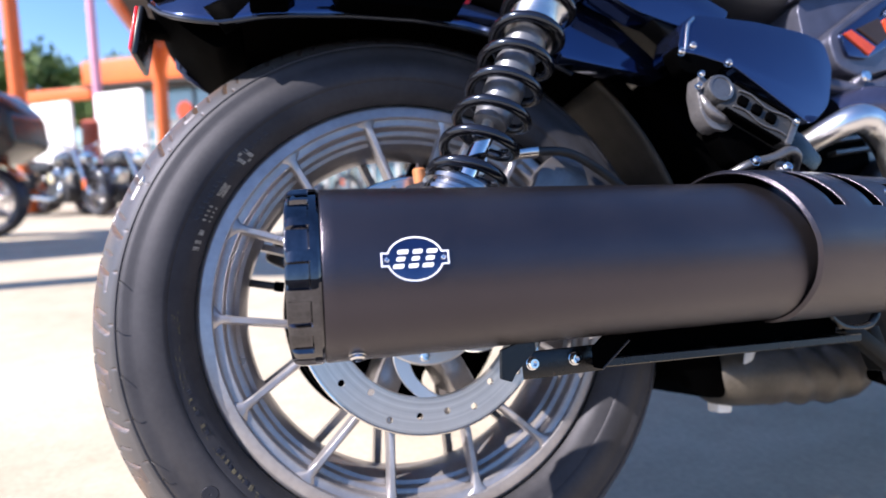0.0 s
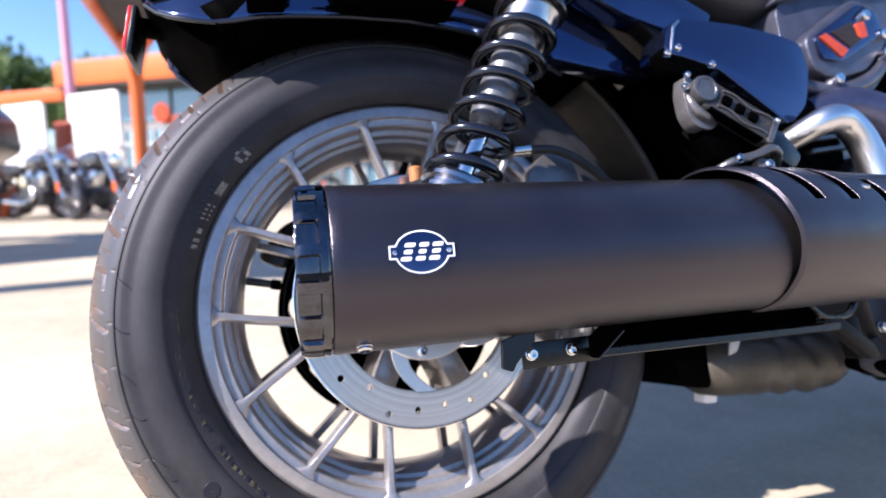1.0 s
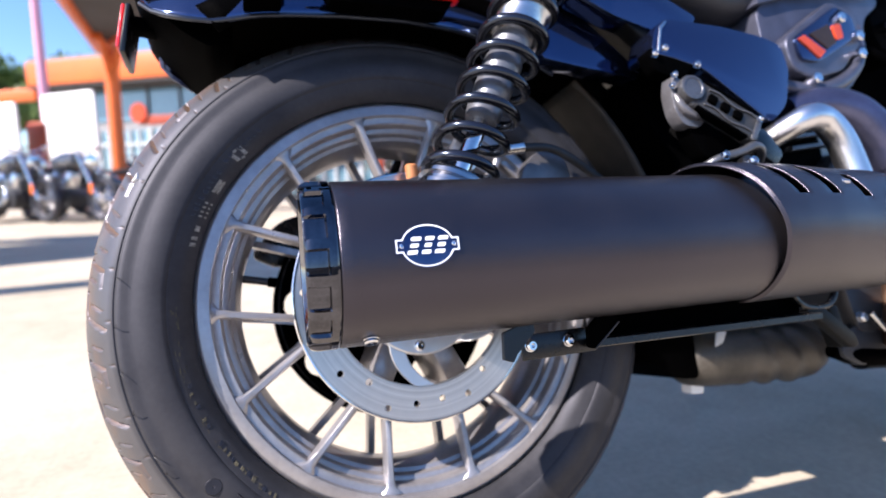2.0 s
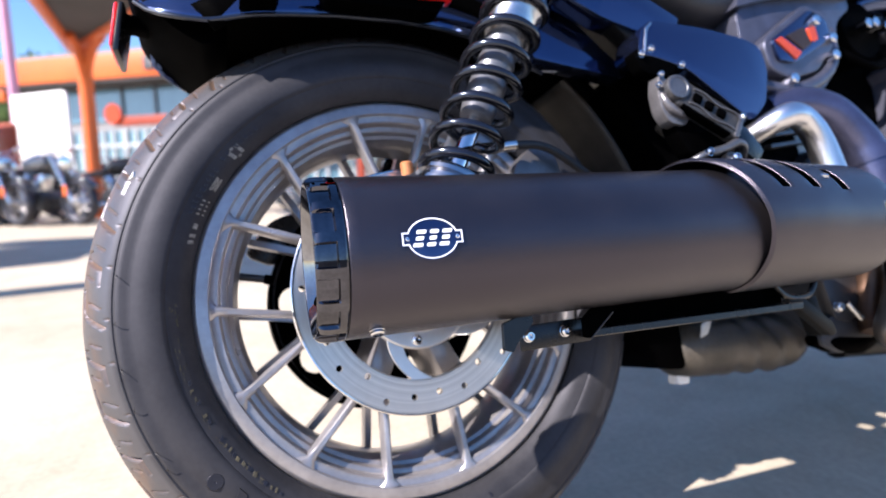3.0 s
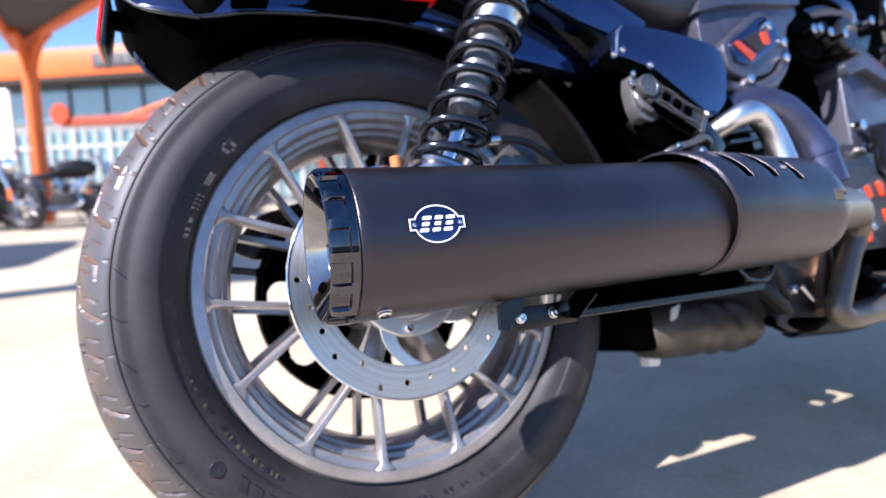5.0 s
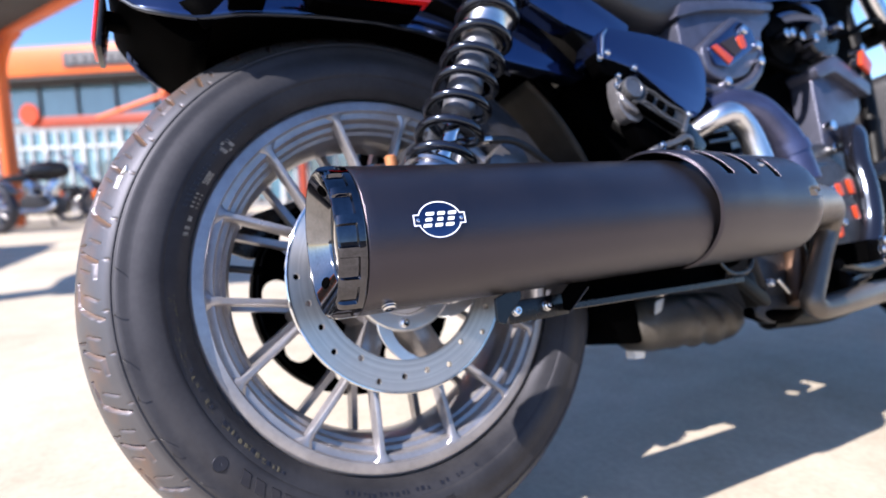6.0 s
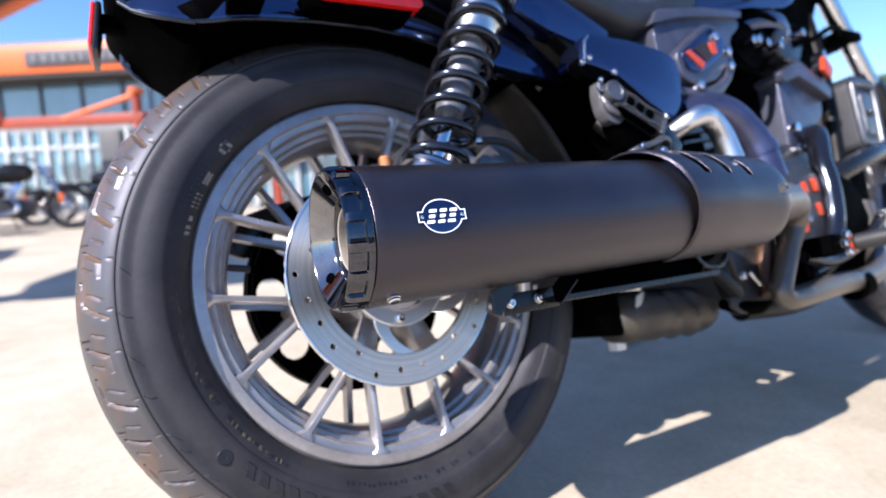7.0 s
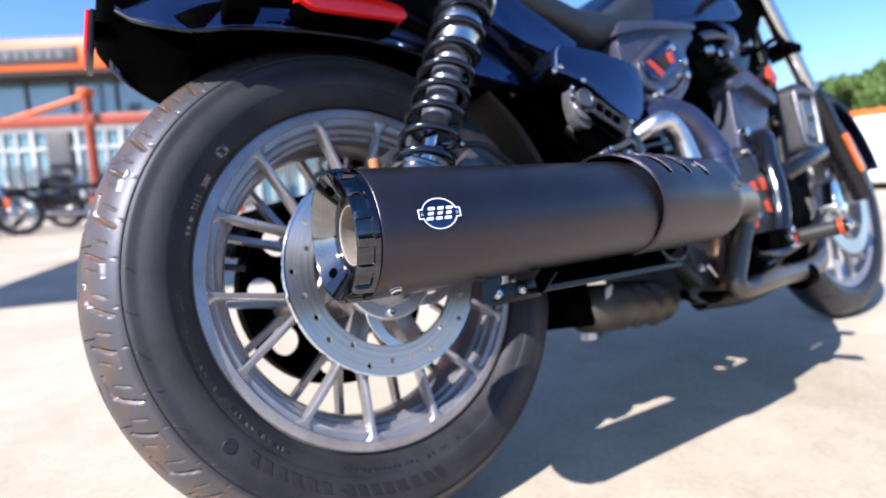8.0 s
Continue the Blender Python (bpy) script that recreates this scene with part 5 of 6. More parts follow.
    part("pipe_clamp", tube([(0.79, -0.203, 0.186), (0.82, -0.202, 0.186)], 0.025, 20, 2), M_PLASTIC, fp)
    part("collector", tube([(0.575, -0.185, 0.32), (0.578, -0.182, 0.27), (0.566, -0.182, 0.228), (0.560, -0.190, 0.205)], 0.0185, 24), M_BROWN, fp, "heat-browned collector pipe")
    # orange engine trim behind the pipes
    tr = part("orange_trim", prism(rounded([(0.768, 0.380), (0.780, 0.382), (0.786, 0.362), (0.774, 0.358)], 0.003), -0.176, -0.165, 0.002), M_ORANGE, bike, "orange trim on the engine cover")
    for q in ([(0.808, 0.388), (0.822, 0.386), (0.824, 0.362), (0.812, 0.362)], [(0.746, 0.356), (0.758, 0.356), (0.766, 0.332), (0.752, 0.332)], [(0.804, 0.340), (0.816, 0.342), (0.820, 0.318), (0.808, 0.318)], [(0.744, 0.316), (0.758, 0.318), (0.752, 0.292), (0.740, 0.290)]):
        part("trim_bar", prism(rounded(q, 0.003), -0.176, -0.165, 0.002), M_ORANGE, tr)
    part("trim_backing", prism(rounded([(0.68, 0.27), (0.69, 0.42), (0.80, 0.42), (0.80, 0.30), (0.74, 0.26)], 0.01), -0.168, -0.12, 0.004), M_SATIN, tr)
    for x, z in ((0.742, 0.368), (0.755, 0.312)):
        bolt("trim_bolt", (x, -0.17, z), (0, -1, 0.3), 0.007, 0.012, M_CHROME, tr)
    # rider footrest with orange rings, and the brake pedal
    fr = part("rider_footrest", rod((0.737, -0.232, 0.259), (0.7525, -0.314, 0.2625), 0.0115, 24), M_SATIN, bike, "black rider footrest with orange end rings")
    m = axes((0.737, -0.232, 0.259), (0.016, -0.086, 0.004))
    for s in (0.002, 0.070):
        part("orange_ring", lathe([(s, 0.0115), (s, 0.0145), (s + 0.007, 0.0145), (s + 0.007, 0.0115)], 28, m, True), M_ORANGE, fr)
    part("footrest_pad", lathe([(0.011, 0.0115), (0.013, 0.0132), (0.066, 0.0132), (0.068, 0.0115)], 28, m, True), M_HOSE, fr)
    part("footrest_tip", lathe([(0.077, 0.008), (0.087, 0.008), (0.090, 0.004)], 20, m), M_CHROME, fr)
    part("footrest_arm", prism(rounded([(0.66, 0.245), (0.735, 0.248), (0.747, 0.274), (0.67, 0.28)], 0.006), -0.24, -0.18, 0.004), M_PLASTIC, fr)
    for x, z in ((0.702, 0.262), (0.712, 0.275), (0.71, 0.248)):
        bolt("arm_bolt", (x, -0.24, z), (0, -1, 0), 0.006, 0.008, M_CHROME, fr)
    pd = part("brake_pedal", tube([(0.66, -0.20, 0.25), (0.75, -0.20, 0.235), (0.86, -0.21, 0.26), (0.93, -0.22, 0.30)], 0.009, 12), M_SATIN, bike, "black brake pedal lever")
    part("pedal_pad", slab(0.915, 0.955, -0.25, -0.215, 0.297, 0.309, 0.004), M_STEEL, pd)
    # radiator with a hose
    rd = part("radiator", prism(rounded([(1.19, 0.46), (1.20, 0.625), (1.23, 0.645), (1.345, 0.64), (1.36, 0.62), (1.33, 0.47), (1.31, 0.455)], 0.02), -0.125, 0.13, 0.01, 3), M_DARKCAST, bike, "dark grey radiator side tank")
    part("tank_rim", tube([(1.212, -0.126, 0.490), (1.218, -0.126, 0.605), (1.235, -0.126, 0.622), (1.310, -0.126, 0.620), (1.328, -0.126, 0.604), (1.308, -0.126, 0.492), (1.292, -0.126, 0.476), (1.228, -0.126, 0.476)], 0.0075, 12, 6, True), M_CAST, rd)
    part("tank_panel", prism(rounded([(1.232, 0.496), (1.238, 0.598), (1.306, 0.598), (1.290, 0.496)], 0.012), -0.131, -0.124, 0.003), M_CAST, rd)
    part("cable_clip", slab(1.255, 1.275, -0.138, -0.130, 0.540, 0.556, 0.003), M_SATIN, rd)
    part("radiator_hose", tube([(1.02, -0.09, 0.395), (1.10, -0.12, 0.420), (1.2, -0.13, 0.444), (1.29, -0.12, 0.460), (1.33, -0.08, 0.485)], 0.022, 20), M_SATIN, rd)
    # frame down tube and lower cradle
    part("down_tube", tube([(1.22, -0.07, 0.82), (1.18, -0.09, 0.66), (1.12, -0.10, 0.45), (1.06, -0.10, 0.28), (0.97, -0.10, 0.19), (0.8, -0.10, 0.165), (0.6, -0.11, 0.18)], 0.017, 18), M_STRUT, bike, "satin black frame tube")
    part("lower_shroud", prism(rounded([(1.06, 0.25), (1.12, 0.42), (1.22, 0.43), (1.20, 0.30), (1.12, 0.22)], 0.02), -0.11, 0.11, 0.01), M_PLASTIC, bike, "black lower radiator shroud")
    # tank
    def tank_point(x, v):
        bottom = float(np.interp(x, [0.50, 0.55, 0.66, 0.80, 0.95, 1.0, 1.08], [0.676, 0.686, 0.708, 0.737, 0.761, 0.785, 0.83]))
        top = float(np.interp(x, [0.50, 0.58, 0.75, 0.95, 1.08], [0.74, 0.81, 0.875, 0.90, 0.885]))
        w = float(np.interp(x, [0.5, 0.6, 0.8, 1.0, 1.08], [0.11, 0.14, 0.15, 0.145, 0.11]))
        # v: 0 at the middle of the top, 1 at the middle of the underside, back to 2
        q = v if v <= 1 else 2 - v
        y = float(np.interp(q, [0, 0.2, 0.4, 0.55, 0.78, 0.80, 0.83, 1], [0, 0.40, 0.74, 0.90, 1.0, 0.99, 0.93, 0]))
        z = float(np.interp(q, [0, 0.2, 0.4, 0.55, 0.78, 0.80, 0.83, 1], [1, 0.95, 0.78, 0.52, 0.03, 0.0, 0.0, 0.02]))
        return Vector((x, math.copysign(w * y, 1 - v), bottom + (top - bottom) * z))
    bm = grid_bm(lambda v, x: tank_point(x, v), list(np.linspace(0, 2, 80, endpoint=False)), list(np.linspace(0.50, 1.08, 26)), True)
    bmesh.ops.holes_fill(bm, edges=bm.edges, sides=80)
    bmesh.ops.recalc_face_normals(bm, faces=bm.faces)
    part("tank", bm, M_GLOSS, bike, "gloss black fuel tank", 60)


build_engine()


# ---- front end ----
def build_front():
    C = Vector((1.545, 0, 0.331))
    steer = Matrix.Translation((1.36, 0, 0.60)) @ Matrix.Rotation(radians(-2), 4, Vector((-0.5, 0, 0.866))) @ Matrix.Translation((-1.36, 0, -0.60))
    P = []

    def add(*a, **k):
        ob = part(*a, **k)
        P.append(ob)
        return ob

    prof = [(-0.036, 0.251), (-0.038, 0.246), (-0.035, 0.236), (-0.026, 0.228), (0.0, 0.22), (0.026, 0.228), (0.035, 0.236), (0.038, 0.246), (0.036, 0.251), (0.03, 0.246), (0.0, 0.232), (-0.03, 0.246)]
    fw = add("front_wheel", turned(prof, 96, C, True), M_WHEEL, bike, "silver-grey cast alloy front wheel")
    me = tyre_mesh(0.331, 0.05, 0.247, 360, CUTS[:2])
    me.materials.append(M_RUBBER)
    shade(me, 40)
    ty = new("tyre", me)
    ty.parent, ty.location = fw, C
    for k in range(14):
        a = k * 2 * math.pi / 14
        d = Vector((math.cos(a), 0, math.sin(a)))
        add("spoke", rod(C + d * 0.05 + Vector((0, -0.02, 0)), C + d * 0.232 + Vector((0, -0.022, 0)), 0.009, 10), M_WHEEL, fw)
    add("hub", turned([(-0.05, 0.02), (-0.05, 0.045), (-0.02, 0.055), (0.02, 0.055), (0.05, 0.045), (0.05, 0.02)], 32, C), M_WHEEL, fw)
    add("brake_disc", turned([(-0.062, 0.115), (-0.062, 0.155), (-0.057, 0.155), (-0.057, 0.115)], 64, C, True), M_STEEL, fw)
    # forks
    for y in (-0.10, 0.10):
        add("fork_tube", rod((1.245, y, 0.92), (1.42, y, 0.617), 0.0205, 24), M_CHROME, bike, label="bright front fork tube")
        add("fork_leg", tube([(1.405, y, 0.643), (1.44, y, 0.58), (1.52, y, 0.44), (1.575, y, 0.335)], [0.029, 0.029, 0.028, 0.026], 24, 4), M_SATIN, bike, label="black lower fork leg")
        add("fork_reflector", prism(rounded([(1.462, 0.508), (1.486, 0.516), (1.546, 0.41), (1.524, 0.400)], 0.006), y * 1.0 - 0.034 if y < 0 else y + 0.026, y - 0.026 if y < 0 else y + 0.034, 0.002), M_AMBER, bike, label="amber side reflector")
    add("fork_clamp", slab(1.25, 1.35, -0.13, 0.13, 0.742, 0.768, 0.008, pose(0, 0, 0)), M_PLASTIC, bike, label="black fork clamp")
    add("steering_head", rod((1.17, 0, 0.90), (1.30, 0, 0.68), 0.04, 24), M_SATIN, bike, label="black steering head")
    # fender
    def fen(a, v):
        d = radians(a)
        r = 0.352 + 0.012 * (1 - abs(v) ** 2.5)
        return C + Vector((r * math.cos(d), 0.062 * v, r * math.sin(d)))
    bm = grid_bm(fen, list(range(15, 166, 5)), list(np.linspace(-1, 1, 15)))
    bmesh.ops.recalc_face_normals(bm, faces=bm.faces)
    f = add("front_fender", bm, M_GLOSS, bike, label="gloss black front fender", angle=60)
    md = f.modifiers.new("thickness", "SOLIDIFY")
    md.thickness = 0.003
    add("fender_bracket", prism(rounded([(1.43, 0.50), (1.52, 0.52), (1.58, 0.44), (1.56, 0.38), (1.50, 0.42)], 0.015), -0.085, -0.064, 0.004), M_SATIN, bike, label="black fender bracket")
    cal = add("front_caliper", prism(rounded([(1.375, 0.315), (1.40, 0.395), (1.46, 0.39), (1.46, 0.31), (1.42, 0.28)], 0.016), -0.10, -0.045, 0.014, 3), M_CHROME, bike, label="bright front brake caliper")
    add("handlebar", tube([(1.12, -0.38, 0.98), (1.18, -0.25, 0.99), (1.22, 0, 0.95), (1.18, 0.25, 0.99), (1.12, 0.38, 0.98)], 0.0125, 14), M_SATIN, bike, label="black handlebar")
    for ob in P:
        if ob.parent == bike:
            ob.matrix_basis = steer @ ob.matrix_basis


build_front()


# ---- showroom building behind ----
def build_showroom():
    F = axes((0.4, 17.6, 0), (0.822, -0.569, 0))
    b = thing("showroom_building", "long showroom with an orange fascia and blue windows", "building", F)
    L, R_ = -7.9, 10.4
    part("wall", slab(L, R_, 0.15, 0.45, 0, 4.1, 0.0), M_WALL, b)
    part("fascia", slab(L, R_, -0.75, 0.4, 3.95, 4.70, 0.03), M_BUILD_ORANGE, b, "orange painted fascia")
    part("roof", slab(L, R_, -0.7, 12, 4.70, 4.80, 0.0), M_WALL, b)
    part("soffit", slab(L, R_, -0.7, 0.15, 3.86, 3.95, 0.0), M_SOFFIT, b)
    part("sign_panel", slab(-2.3, 0.6, -0.80, -0.75, 4.12, 4.54, 0.01), M_SIGN_GREY, b, "grey sign panel")
    rng = random.Random(8)
    x = -2.1
    while x < 0.3:
        w = rng.uniform(0.14, 0.24)
        part("sign_bar", slab(x, x + w, -0.825, -0.80, 4.22, 4.44, 0.0), M_SIGN_BAR, b)
        x += w + 0.09
    # upper and lower glazing
    x = L + 0.3
    while x < R_ - 1.2:
        w = part("window", slab(x, x + 1.185, 0.10, 0.14, 2.78, 3.80, 0.0), M_GLASS, b)
        part("window_frame", slab(x - 0.06, x, 0.04, 0.16, 2.7, 3.86, 0.0), M_SIGN_GREY, w)
        w = part("window", slab(x, x + 1.185, 0.10, 0.14, 0.25, 2.45, 0.0), M_GLASS, b)
        part("window_frame", slab(x - 0.07, x + 0.05, 0.02, 0.16, 0.1, 2.5, 0.0), M_FRAME, w)
        part("transom", slab(x, x + 1.185, 0.03, 0.15, 1.95, 2.05, 0.0), M_FRAME, w)
        for q in (0.36, 0.74):
            part("mullion", slab(x + q, x + q + 0.07, 0.03, 0.15, 0.25, 2.45, 0.0), M_FRAME, w)
        x += 1.24
    part("door", slab(-1.0, -0.35, -0.02, 0.08, 0.05, 2.45, 0.01), M_SIGN_GREY, b, "dark entrance door")
    # porch beam on posts with raking braces
    part("porch_beam", slab(-3.2, R_, -1.15, -0.95, 2.45, 2.72, 0.02), M_BUILD_RED, b, "rust-red porch beam")
    for x in (0.9, 4.6, 8.3):
        p = part("porch_post", rod((x, -1.05, 0), (x, -1.05, 3.25), 0.115, 20), M_BUILD_RED, b, "rust-red round porch post")
        part("post_cap", rod((x, -1.05, 3.2), (x, -1.05, 3.36), 0.19, 20), M_BUILD_ORANGE, p)
        part("brace", rod((x, -1.1, 3.18), (x - 2.1, -1.1, 2.62), 0.07, 12), M_BUILD_ORANGE, p)
    part("walkway_beam", slab(-13.5, L, -0.5, -0.25, 3.55, 3.95, 0.02), M_BUILD_ORANGE, b, "orange walkway beam")
    for x in (-13.2, -10.6):
        part("walkway_post", slab(x - 0.1, x + 0.1, -0.48, -0.28, 0, 3.56, 0.01), M_BUILD_ORANGE, b)
    part("round_sign", rod((-3.15, -1.16, 2.8), (-3.15, -1.22, 2.8), 0.30, 28), M_ORANGE, b, "round orange sign")


build_showroom()


# ---- canopies and poles of the lot; two canopies are unseen and only cast shade ----
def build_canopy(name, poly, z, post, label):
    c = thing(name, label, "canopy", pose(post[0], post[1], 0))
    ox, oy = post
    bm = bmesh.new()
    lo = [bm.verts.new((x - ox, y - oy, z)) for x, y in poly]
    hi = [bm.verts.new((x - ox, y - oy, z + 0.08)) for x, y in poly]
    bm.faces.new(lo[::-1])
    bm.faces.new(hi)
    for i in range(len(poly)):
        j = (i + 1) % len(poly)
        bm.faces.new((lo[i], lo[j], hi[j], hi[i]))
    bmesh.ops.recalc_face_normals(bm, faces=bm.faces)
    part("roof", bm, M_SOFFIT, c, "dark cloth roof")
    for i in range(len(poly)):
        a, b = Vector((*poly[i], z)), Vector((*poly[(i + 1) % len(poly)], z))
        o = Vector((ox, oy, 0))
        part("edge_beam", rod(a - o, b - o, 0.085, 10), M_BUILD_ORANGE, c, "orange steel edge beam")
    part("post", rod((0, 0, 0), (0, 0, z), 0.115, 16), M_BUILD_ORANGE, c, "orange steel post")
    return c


cn = build_canopy("shade_canopy", [(-2.37, 11.15), (-0.80, 7.9), (-1.0, 6.8), (-1.85, 6.6), (-2.2, 8.2)], 3.0, (-2.15, 10.75), "dark canopy with orange steel edges on a post")
for k, (dx, dy) in enumerate(((0.42, -0.85), (-0.02, -0.85))):
    part("knee_brace", tube([(0, 0, 1.95), (dx * 0.12, dy * 0.12, 2.5), (dx * 0.5, dy * 0.5, 2.84), (dx, dy, 2.96)], 0.07, 12), M_BUILD_ORANGE, cn, "curved orange brace")
# the next two stand out of view, added for shade bands on the concrete
build_canopy("shade_canopy", [(-7.41, 1.58), (-4.51, 2.98), (-4.41, 4.58), (-7.41, 3.38)], 3.0, (-6.11, 2.78), "unseen canopy added to cast shade on the lot")
build_canopy("shade_canopy", [(-3.38, 1.85), (-2.18, 1.50), (-2.18, 4.50), (-2.78, 4.40), (-3.38, 2.40)], 2.55, (-3.18, 2.0), "small unseen canopy added to cast shade on the lot")


def build_pole(at, h, r, material, label):
    p = thing("flag_pole", label, "pole", pose(*at, 0))
    part("shaft", lathe([(0, r), (h, r * 0.75)], 16, axes((0, 0, 0), (0, 0, 1), (1, 0, 0))), material, p)
    part("base_plate", slab(-0.18, 0.18, -0.18, 0.18, 0, 0.03, 0.005), M_SIGN_GREY, p)


build_pole((-4.07, 9.9), 6.5, 0.12, M_BUILD_ORANGE, "tall orange steel pole")
build_pole((-4.3, 14.9), 8.0, 0.11, mat("pink_painted_steel", (0.62, 0.3, 0.42), 0.4, 0, 0.06, 1), "tall pale pink pole")


def build_board(at, w, z0, z1, yaw, label, face, face_label):
    s = thing("sign_board", label, "sign", pose(*at, 0, 0, 0, yaw))
    part("panel", prism(rounded([(-w / 2, z0), (w / 2, z0), (w / 2, z1), (-w / 2, z1)], 0.12), -0.03, 0.03, 0.01), face, s, face_label)
    for x in (-w / 2 + 0.08, w / 2 - 0.08):
        part("leg", slab(x - 0.025, x + 0.025, -0.02, 0.02, 0, z0 + 0.05, 0.004), M_SIGN_GREY, s)


build_board((-3.2, 12.2), 1.5, 0.98, 2.38, -42, "white sign board on two legs", M_BANNER, "plain white panel")
build_board((-4.42, 11.9), 1.7, 0.75, 2.05, -42, "small white sign board on two legs", M_BANNER, "plain white panel")
build_board((-3.62, 11.7), 0.5, 0.95, 1.75, -42, "small rust-red sign board on two legs", M_BUILD_RED, "rust-red panel")


# ---- parked motorcycles further off ----
def build_parked(name, paint, label, m, touring=False):
    b = thing(name, label, "motorcycle", m, "parked motorcycles")
    for x, r in ((0.0, 0.33), (-1.55, 0.32)):
        c = Vector((x, 0, r))
        w = part("wheel", lathe([(-0.03, r - 0.1), (-0.03, r - 0.085), (-0.02, r - 0.075), (0.02, r - 0.075), (0.03, r - 0.085), (0.03, r - 0.1)], 32, axes(c, (0, 1, 0)), True), M_WHEEL, b)
        part("tyre", lathe([(-0.045, r - 0.09), (-0.06, r - 0.05), (-0.05, r - 0.02), (0, r), (0.05, r - 0.02), (0.06, r - 0.05), (0.045, r - 0.09)], 40, axes(c, (0, 1, 0)), True), M_RUBBER, w)
        part("hub", rod(c - Vector((0, 0.06, 0)), c + Vector((0, 0.06, 0)), 0.05, 16), M_CHROME, w)
        for k in range(9):
            d = Vector((math.cos(k * 2 * math.pi / 9), 0, math.sin(k * 2 * math.pi / 9)))
            part("spoke", rod(c + d * 0.04, c + d * (r - 0.08), 0.01, 6), M_WHEEL, w)
        def fen(a, v, c=c, r=r):
            d = radians(a)
            return c + Vector(((r + 0.03) * math.cos(d), 0.08 * v, (r + 0.03 + 0.02 * (1 - v * v)) * math.sin(d)))
        bm = grid_bm(fen, list(range(30, 160, 10)), [-1, -0.6, 0, 0.6, 1])
        f = part("fender", bm, paint, b)
        md = f.modifiers.new("thickness", "SOLIDIFY")
        md.thickness = 0.006
    part("engine", prism(rounded([(-1.1, 0.2), (-0.5, 0.2), (-0.45, 0.42), (-0.62, 0.5), (-1.05, 0.48)], 0.06), -0.17, 0.17, 0.02), M_DARKCAST, b)
    for x, t in ((-0.95, 14), (-0.66, -22)):
        c = part("cylinder", lathe([(-0.14, 0.09), (-0.14, 0.1), (0.1, 0.1), (0.14, 0.08)], 20, axes((x, 0, 0.6), (-math.sin(radians(t)), 0, math.cos(radians(t))), (1, 0, 0))), M_CHROME, b)
    part("tank", lathe([(0, 0.06), (0.06, 0.13), (0.3, 0.16), (0.5, 0.12), (0.56, 0.04)], 28, axes((-0.98, 0, 0.84), (1, 0, 0.1))), paint, b)
    part("seat", prism(rounded([(-1.75, 0.80), (-1.68, 0.88), (-1.35, 0.78), (-0.98, 0.82), (-0.98, 0.72), (-1.5, 0.68)], 0.04), -0.14, 0.14, 0.03), M_LEATHER, b)
    for y in (-0.1, 0.1):
        part("fork", rod((0.0, y, 0.33), (-0.36, y, 0.98), 0.03, 12), M_CHROME, b)
    part("fork_reflector", slab(-0.12, -0.06, -0.145, -0.13, 0.42, 0.56, 0.004, pose(0, 0, 0)), M_AMBER, b)
    part("headlamp", lathe([(-0.06, 0.02), (-0.03, 0.08), (0.03, 0.1), (0.05, 0.095), (0.06, 0.05)], 24, axes((-0.26, 0, 0.88), (1, 0, 0))), M_CHROME, b)
    part("handlebar", tube([(-0.62, -0.4, 1.06), (-0.46, -0.3, 1.1), (-0.38, 0, 1.02), (-0.46, 0.3, 1.1), (-0.62, 0.4, 1.06)], 0.016, 10), M_CHROME, b)
    part("exhaust", tube([(-0.7, -0.16, 0.5), (-0.62, -0.2, 0.36), (-0.8, -0.22, 0.26), (-1.3, -0.22, 0.28), (-1.95, -0.22, 0.32)], [0.03, 0.03, 0.035, 0.045, 0.05], 16), M_CHROME, b)
    part("air_cleaner", rod((-0.8, -0.15, 0.58), (-0.8, -0.24, 0.58), 0.09, 24), M_CHROME, b)
    part("saddlebag", prism(rounded([(-1.95, 0.4), (-1.35, 0.4), (-1.35, 0.66), (-1.9, 0.68)], 0.05), -0.3, -0.18, 0.03), paint, b)
    if touring:
        part("fairing", prism(rounded([(-0.50, 0.98), (-0.30, 0.74), (0.16, 0.64), (0.42, 0.80), (0.40, 1.08), (0.22, 1.28), (-0.10, 1.38), (-0.40, 1.26)], 0.06), -0.30, 0.30, 0.08, 3), M_PAINT_BLACK, b, "black touring fairing")
    part("side_stand", rod((-0.8, 0.15, 0.22), (-0.78, 0.32, 0.0), 0.014, 8), M_SATIN, b)
    return b


M_PAINT_ORANGE = mat("orange_bike_paint", (0.6, 0.12, 0.02), 0.15, 0.2, 0.08, 3, coat=1)
M_PAINT_BLACK = mat("black_bike_paint", (0.008, 0.008, 0.009), 0.2, 0.0, 0.1, 3, coat=0.15)
M_PAINT_GREY = mat("grey_bike_paint", (0.06, 0.062, 0.07), 0.15, 0.3, 0.08, 3, coat=1)
build_parked("parked_motorcycle", M_PAINT_BLACK, "black parked motorcycle with chrome engine", pose(-0.82, 9.6, 0, 0, 0, -8))
build_parked("parked_motorcycle", M_PAINT_GREY, "grey parked motorcycle with chrome engine", pose(-1.95, 8.4, 0, 0, 0, -42))
build_parked("parked_motorcycle", M_PAINT_ORANGE, "orange and chrome parked motorcycle", pose(-3.0, 10.0, 0, 0, 0, -42))
build_parked("parked_motorcycle", M_PAINT_ORANGE, "orange parked motorcycle near the lot's edge", pose(-2.66, 5.3, 0, 0, 0, -4), True)
build_parked("parked_motorcycle", M_PAINT_BLACK, "black parked motorcycle in the back row", pose(-1.47, 11.55, 0, 0, 0, -10))
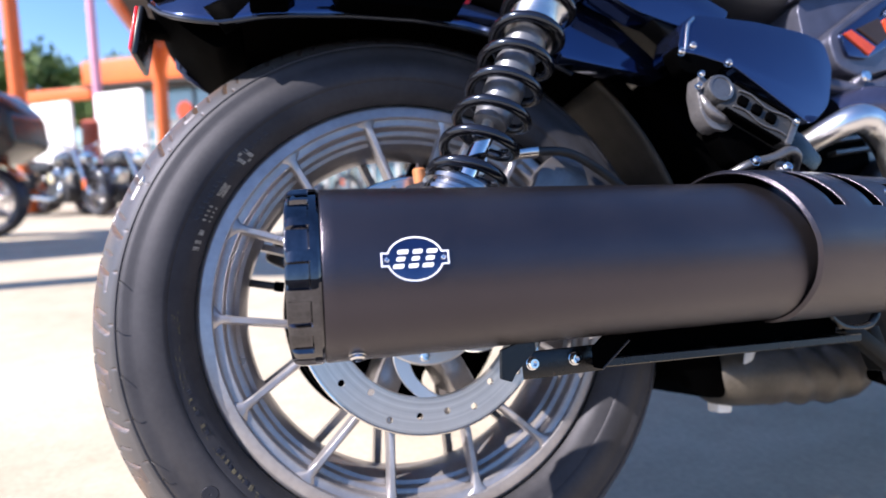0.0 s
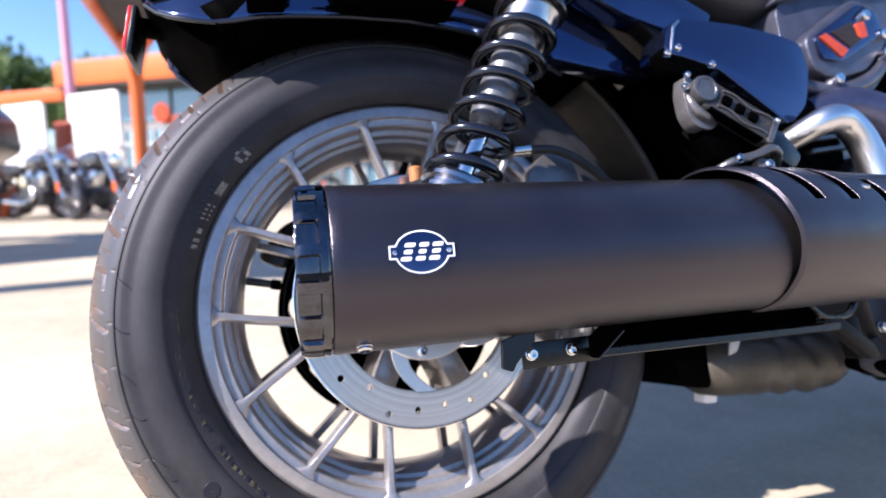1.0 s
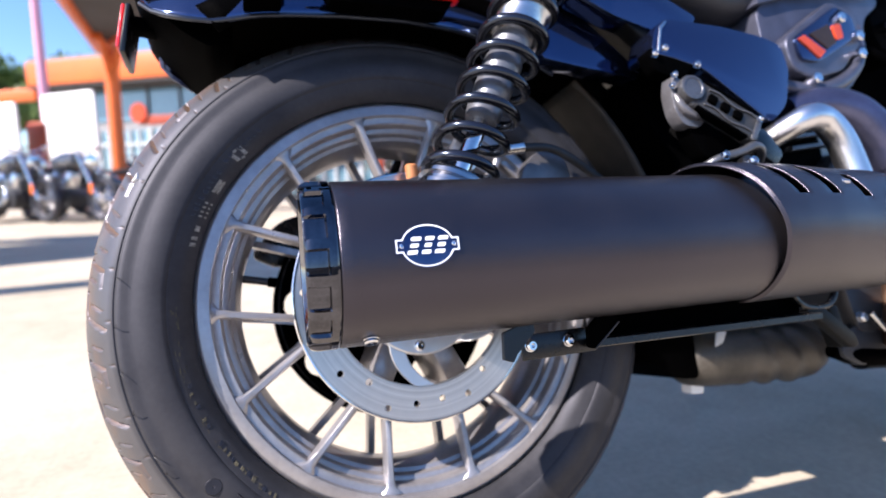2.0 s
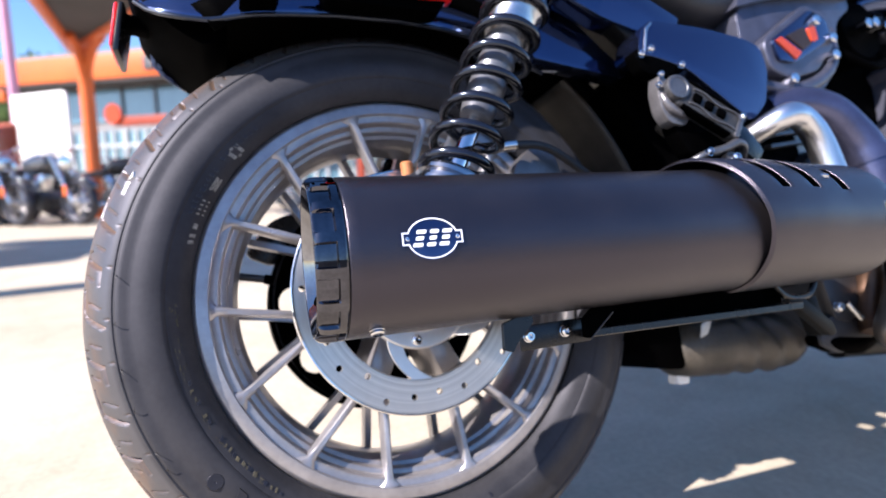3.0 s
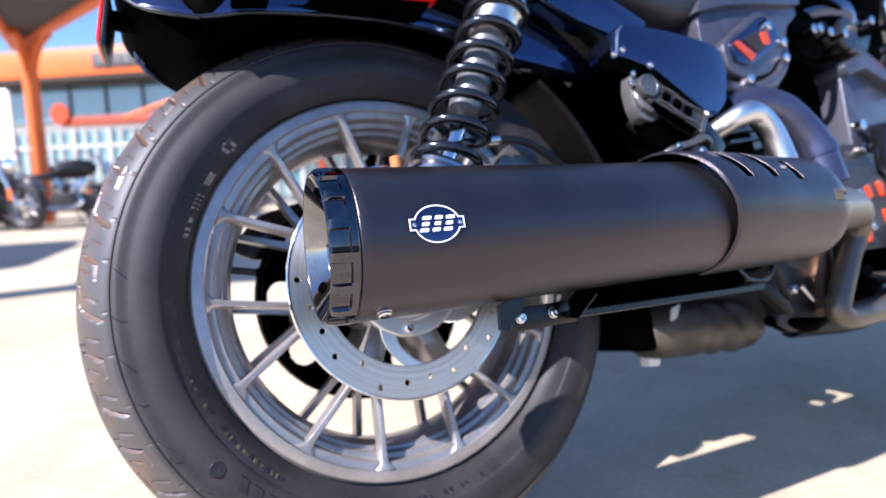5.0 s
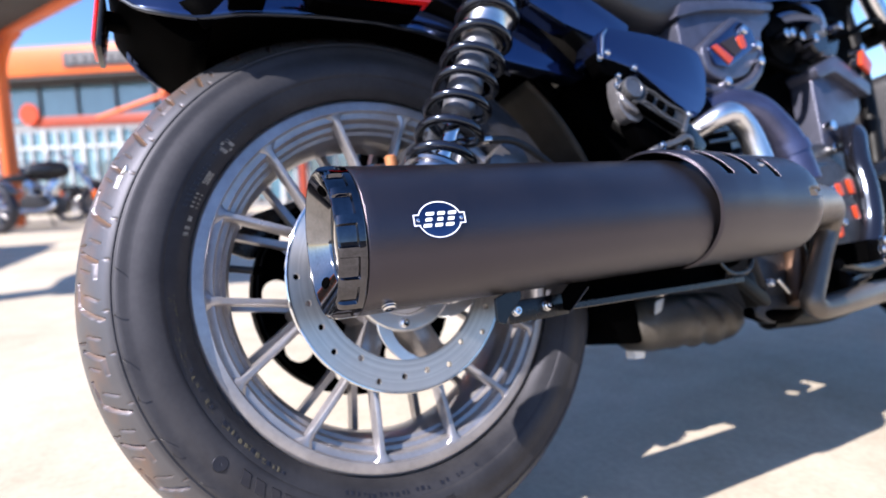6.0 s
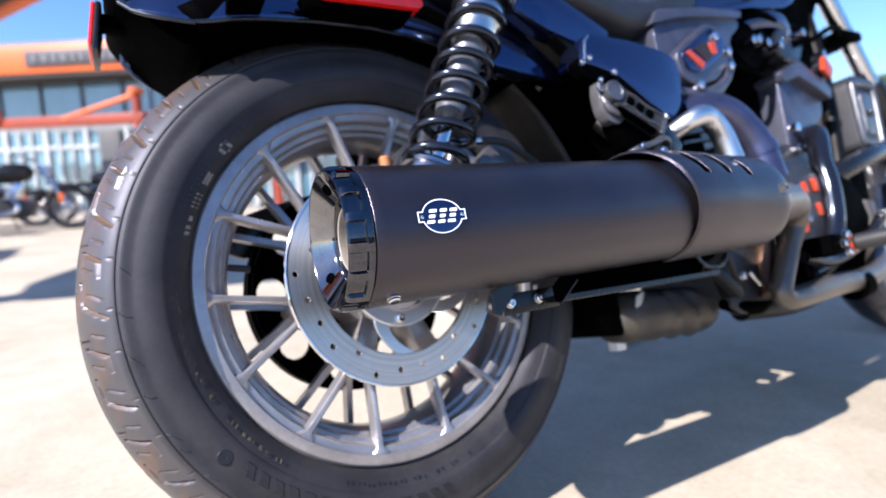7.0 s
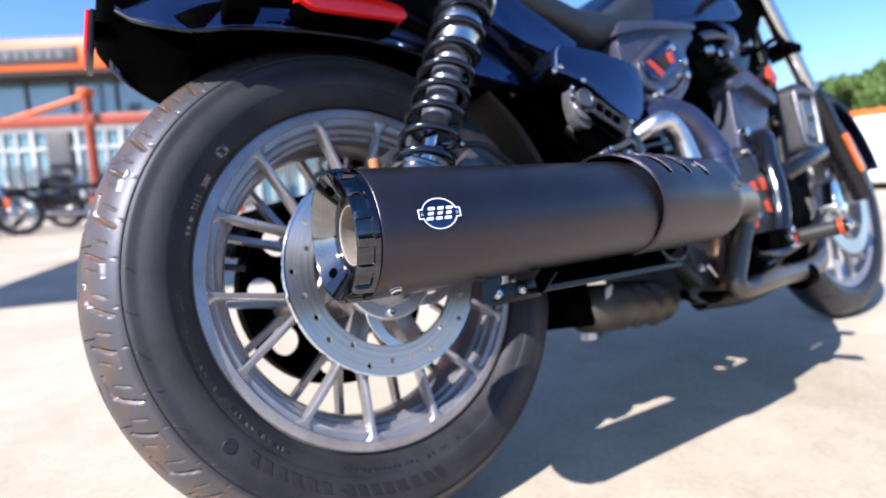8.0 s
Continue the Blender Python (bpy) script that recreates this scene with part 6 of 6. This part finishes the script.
build_parked("parked_motorcycle", M_PAINT_GREY, "dark grey parked motorcycle in the back row", pose(-2.75, 8.75, 0, 0, 0, -45))
build_parked("parked_motorcycle", M_PAINT_BLACK, "black parked motorcycle at the end of the row", pose(-4.0, 9.0, 0, 0, 0, -12))
build_parked("parked_motorcycle", M_PAINT_BLACK, "black parked motorcycle facing the lot", pose(0.35, 12.6, 0, 0, 0, -10))
build_parked("parked_motorcycle", M_PAINT_BLACK, "black parked motorcycle beside the showroom", pose(1.3, 11.4, 0, 0, 0, -10))


# ---- plain unseen wall closing the near side, added to darken reflections ----
def build_near_wall():
    w = part("unseen_wall", slab(-30, 30, -8.3, -8.0, 0, 1.3, 0.0), M_WALL)
    tagged(w, "plain grey wall behind the camera, unseen, added for reflections", "wall", kind="structure")


build_near_wall()

# ---- white van and trees beyond ----
def build_van():
    v = thing("white_van", "white box van parked at the edge of the lot", "van", pose(13.2, 2.0, 0, 0, 0, 75))
    part("body", slab(-2.6, 2.6, -1.0, 1.0, 0.14, 1.42, 0.1, seg=3), M_BANNER, v)
    part("roof_marker", slab(0.5, 2.5, -0.9, 0.9, 1.42, 1.56, 0.04), M_BUILD_ORANGE, v)
    for x in (-1.7, 1.7):
        for y in (-0.8, 0.8):
            part("wheel", rod((x, y - 0.12, 0.34), (x, y + 0.12, 0.34), 0.34, 24), M_RUBBER, v)


build_van()


def build_tree(at, h, spread, seed, group):
    rng = random.Random(seed)
    t = thing("tree", "leafy green tree beyond the lot", "tree", pose(*at, 0), group)
    bm = tube([(0, 0, 0), (0.1, 0.05, h * 0.25), (0.0, 0.1, h * 0.5), (0.1, 0, h * 0.8)], [0.22, 0.17, 0.11, 0.03], 10)
    ends = []
    for k in range(9):
        a = rng.uniform(0, 2 * math.pi)
        z = h * rng.uniform(0.3, 0.65)
        e = Vector((math.cos(a) * spread * rng.uniform(0.5, 0.9), math.sin(a) * spread * rng.uniform(0.5, 0.9), z + h * rng.uniform(0.12, 0.3)))
        tube([(0, 0, z), e * 0.5 + Vector((0, 0, z * 0.5)), e], [0.07, 0.05, 0.015], 7, bm=bm)
        ends.append(e)
    part("trunk", bm, M_TRUNK, t)
    bm = bmesh.new()
    clumps = [(e, rng.uniform(0.5, 0.9)) for e in ends] + [(Vector((rng.gauss(0, spread * 0.4), rng.gauss(0, spread * 0.4), h * rng.uniform(0.55, 0.98))), rng.uniform(0.5, 1.0)) for _ in range(16)]
    for c, s in clumps:
        for _ in range(150):
            d = Vector((rng.gauss(0, 1), rng.gauss(0, 1), rng.gauss(0, 0.8)))
            p = c + d.normalized() * s * rng.uniform(0.3, 1.1) * spread * 0.4
            q = Euler((rng.uniform(0, 6), rng.uniform(0, 6), rng.uniform(0, 6))).to_matrix()
            w = rng.uniform(0.16, 0.32)
            vs = [bm.verts.new(p + q @ Vector(o) * w) for o in ((-1, 0, 0), (0, -0.5, 0.1), (1, 0, 0), (0, 0.5, 0.1))]
            bm.faces.new(vs)
    part("crown", bm, M_LEAF, t)


for i, (x, y, h, s) in enumerate(((-12, 35, 7.6, 3.2), (-8.6, 36, 8.2, 3.2), (-16, 34, 7.0, 3.0), (36, 13.0, 5.2, 2.2), (38, 11.6, 5.0, 2.2), (37, 9.4, 6.0, 2.4), (40, 16.5, 4.4, 2.2))):
    build_tree((x, y), h, s, i + 3, "trees beyond the lot")
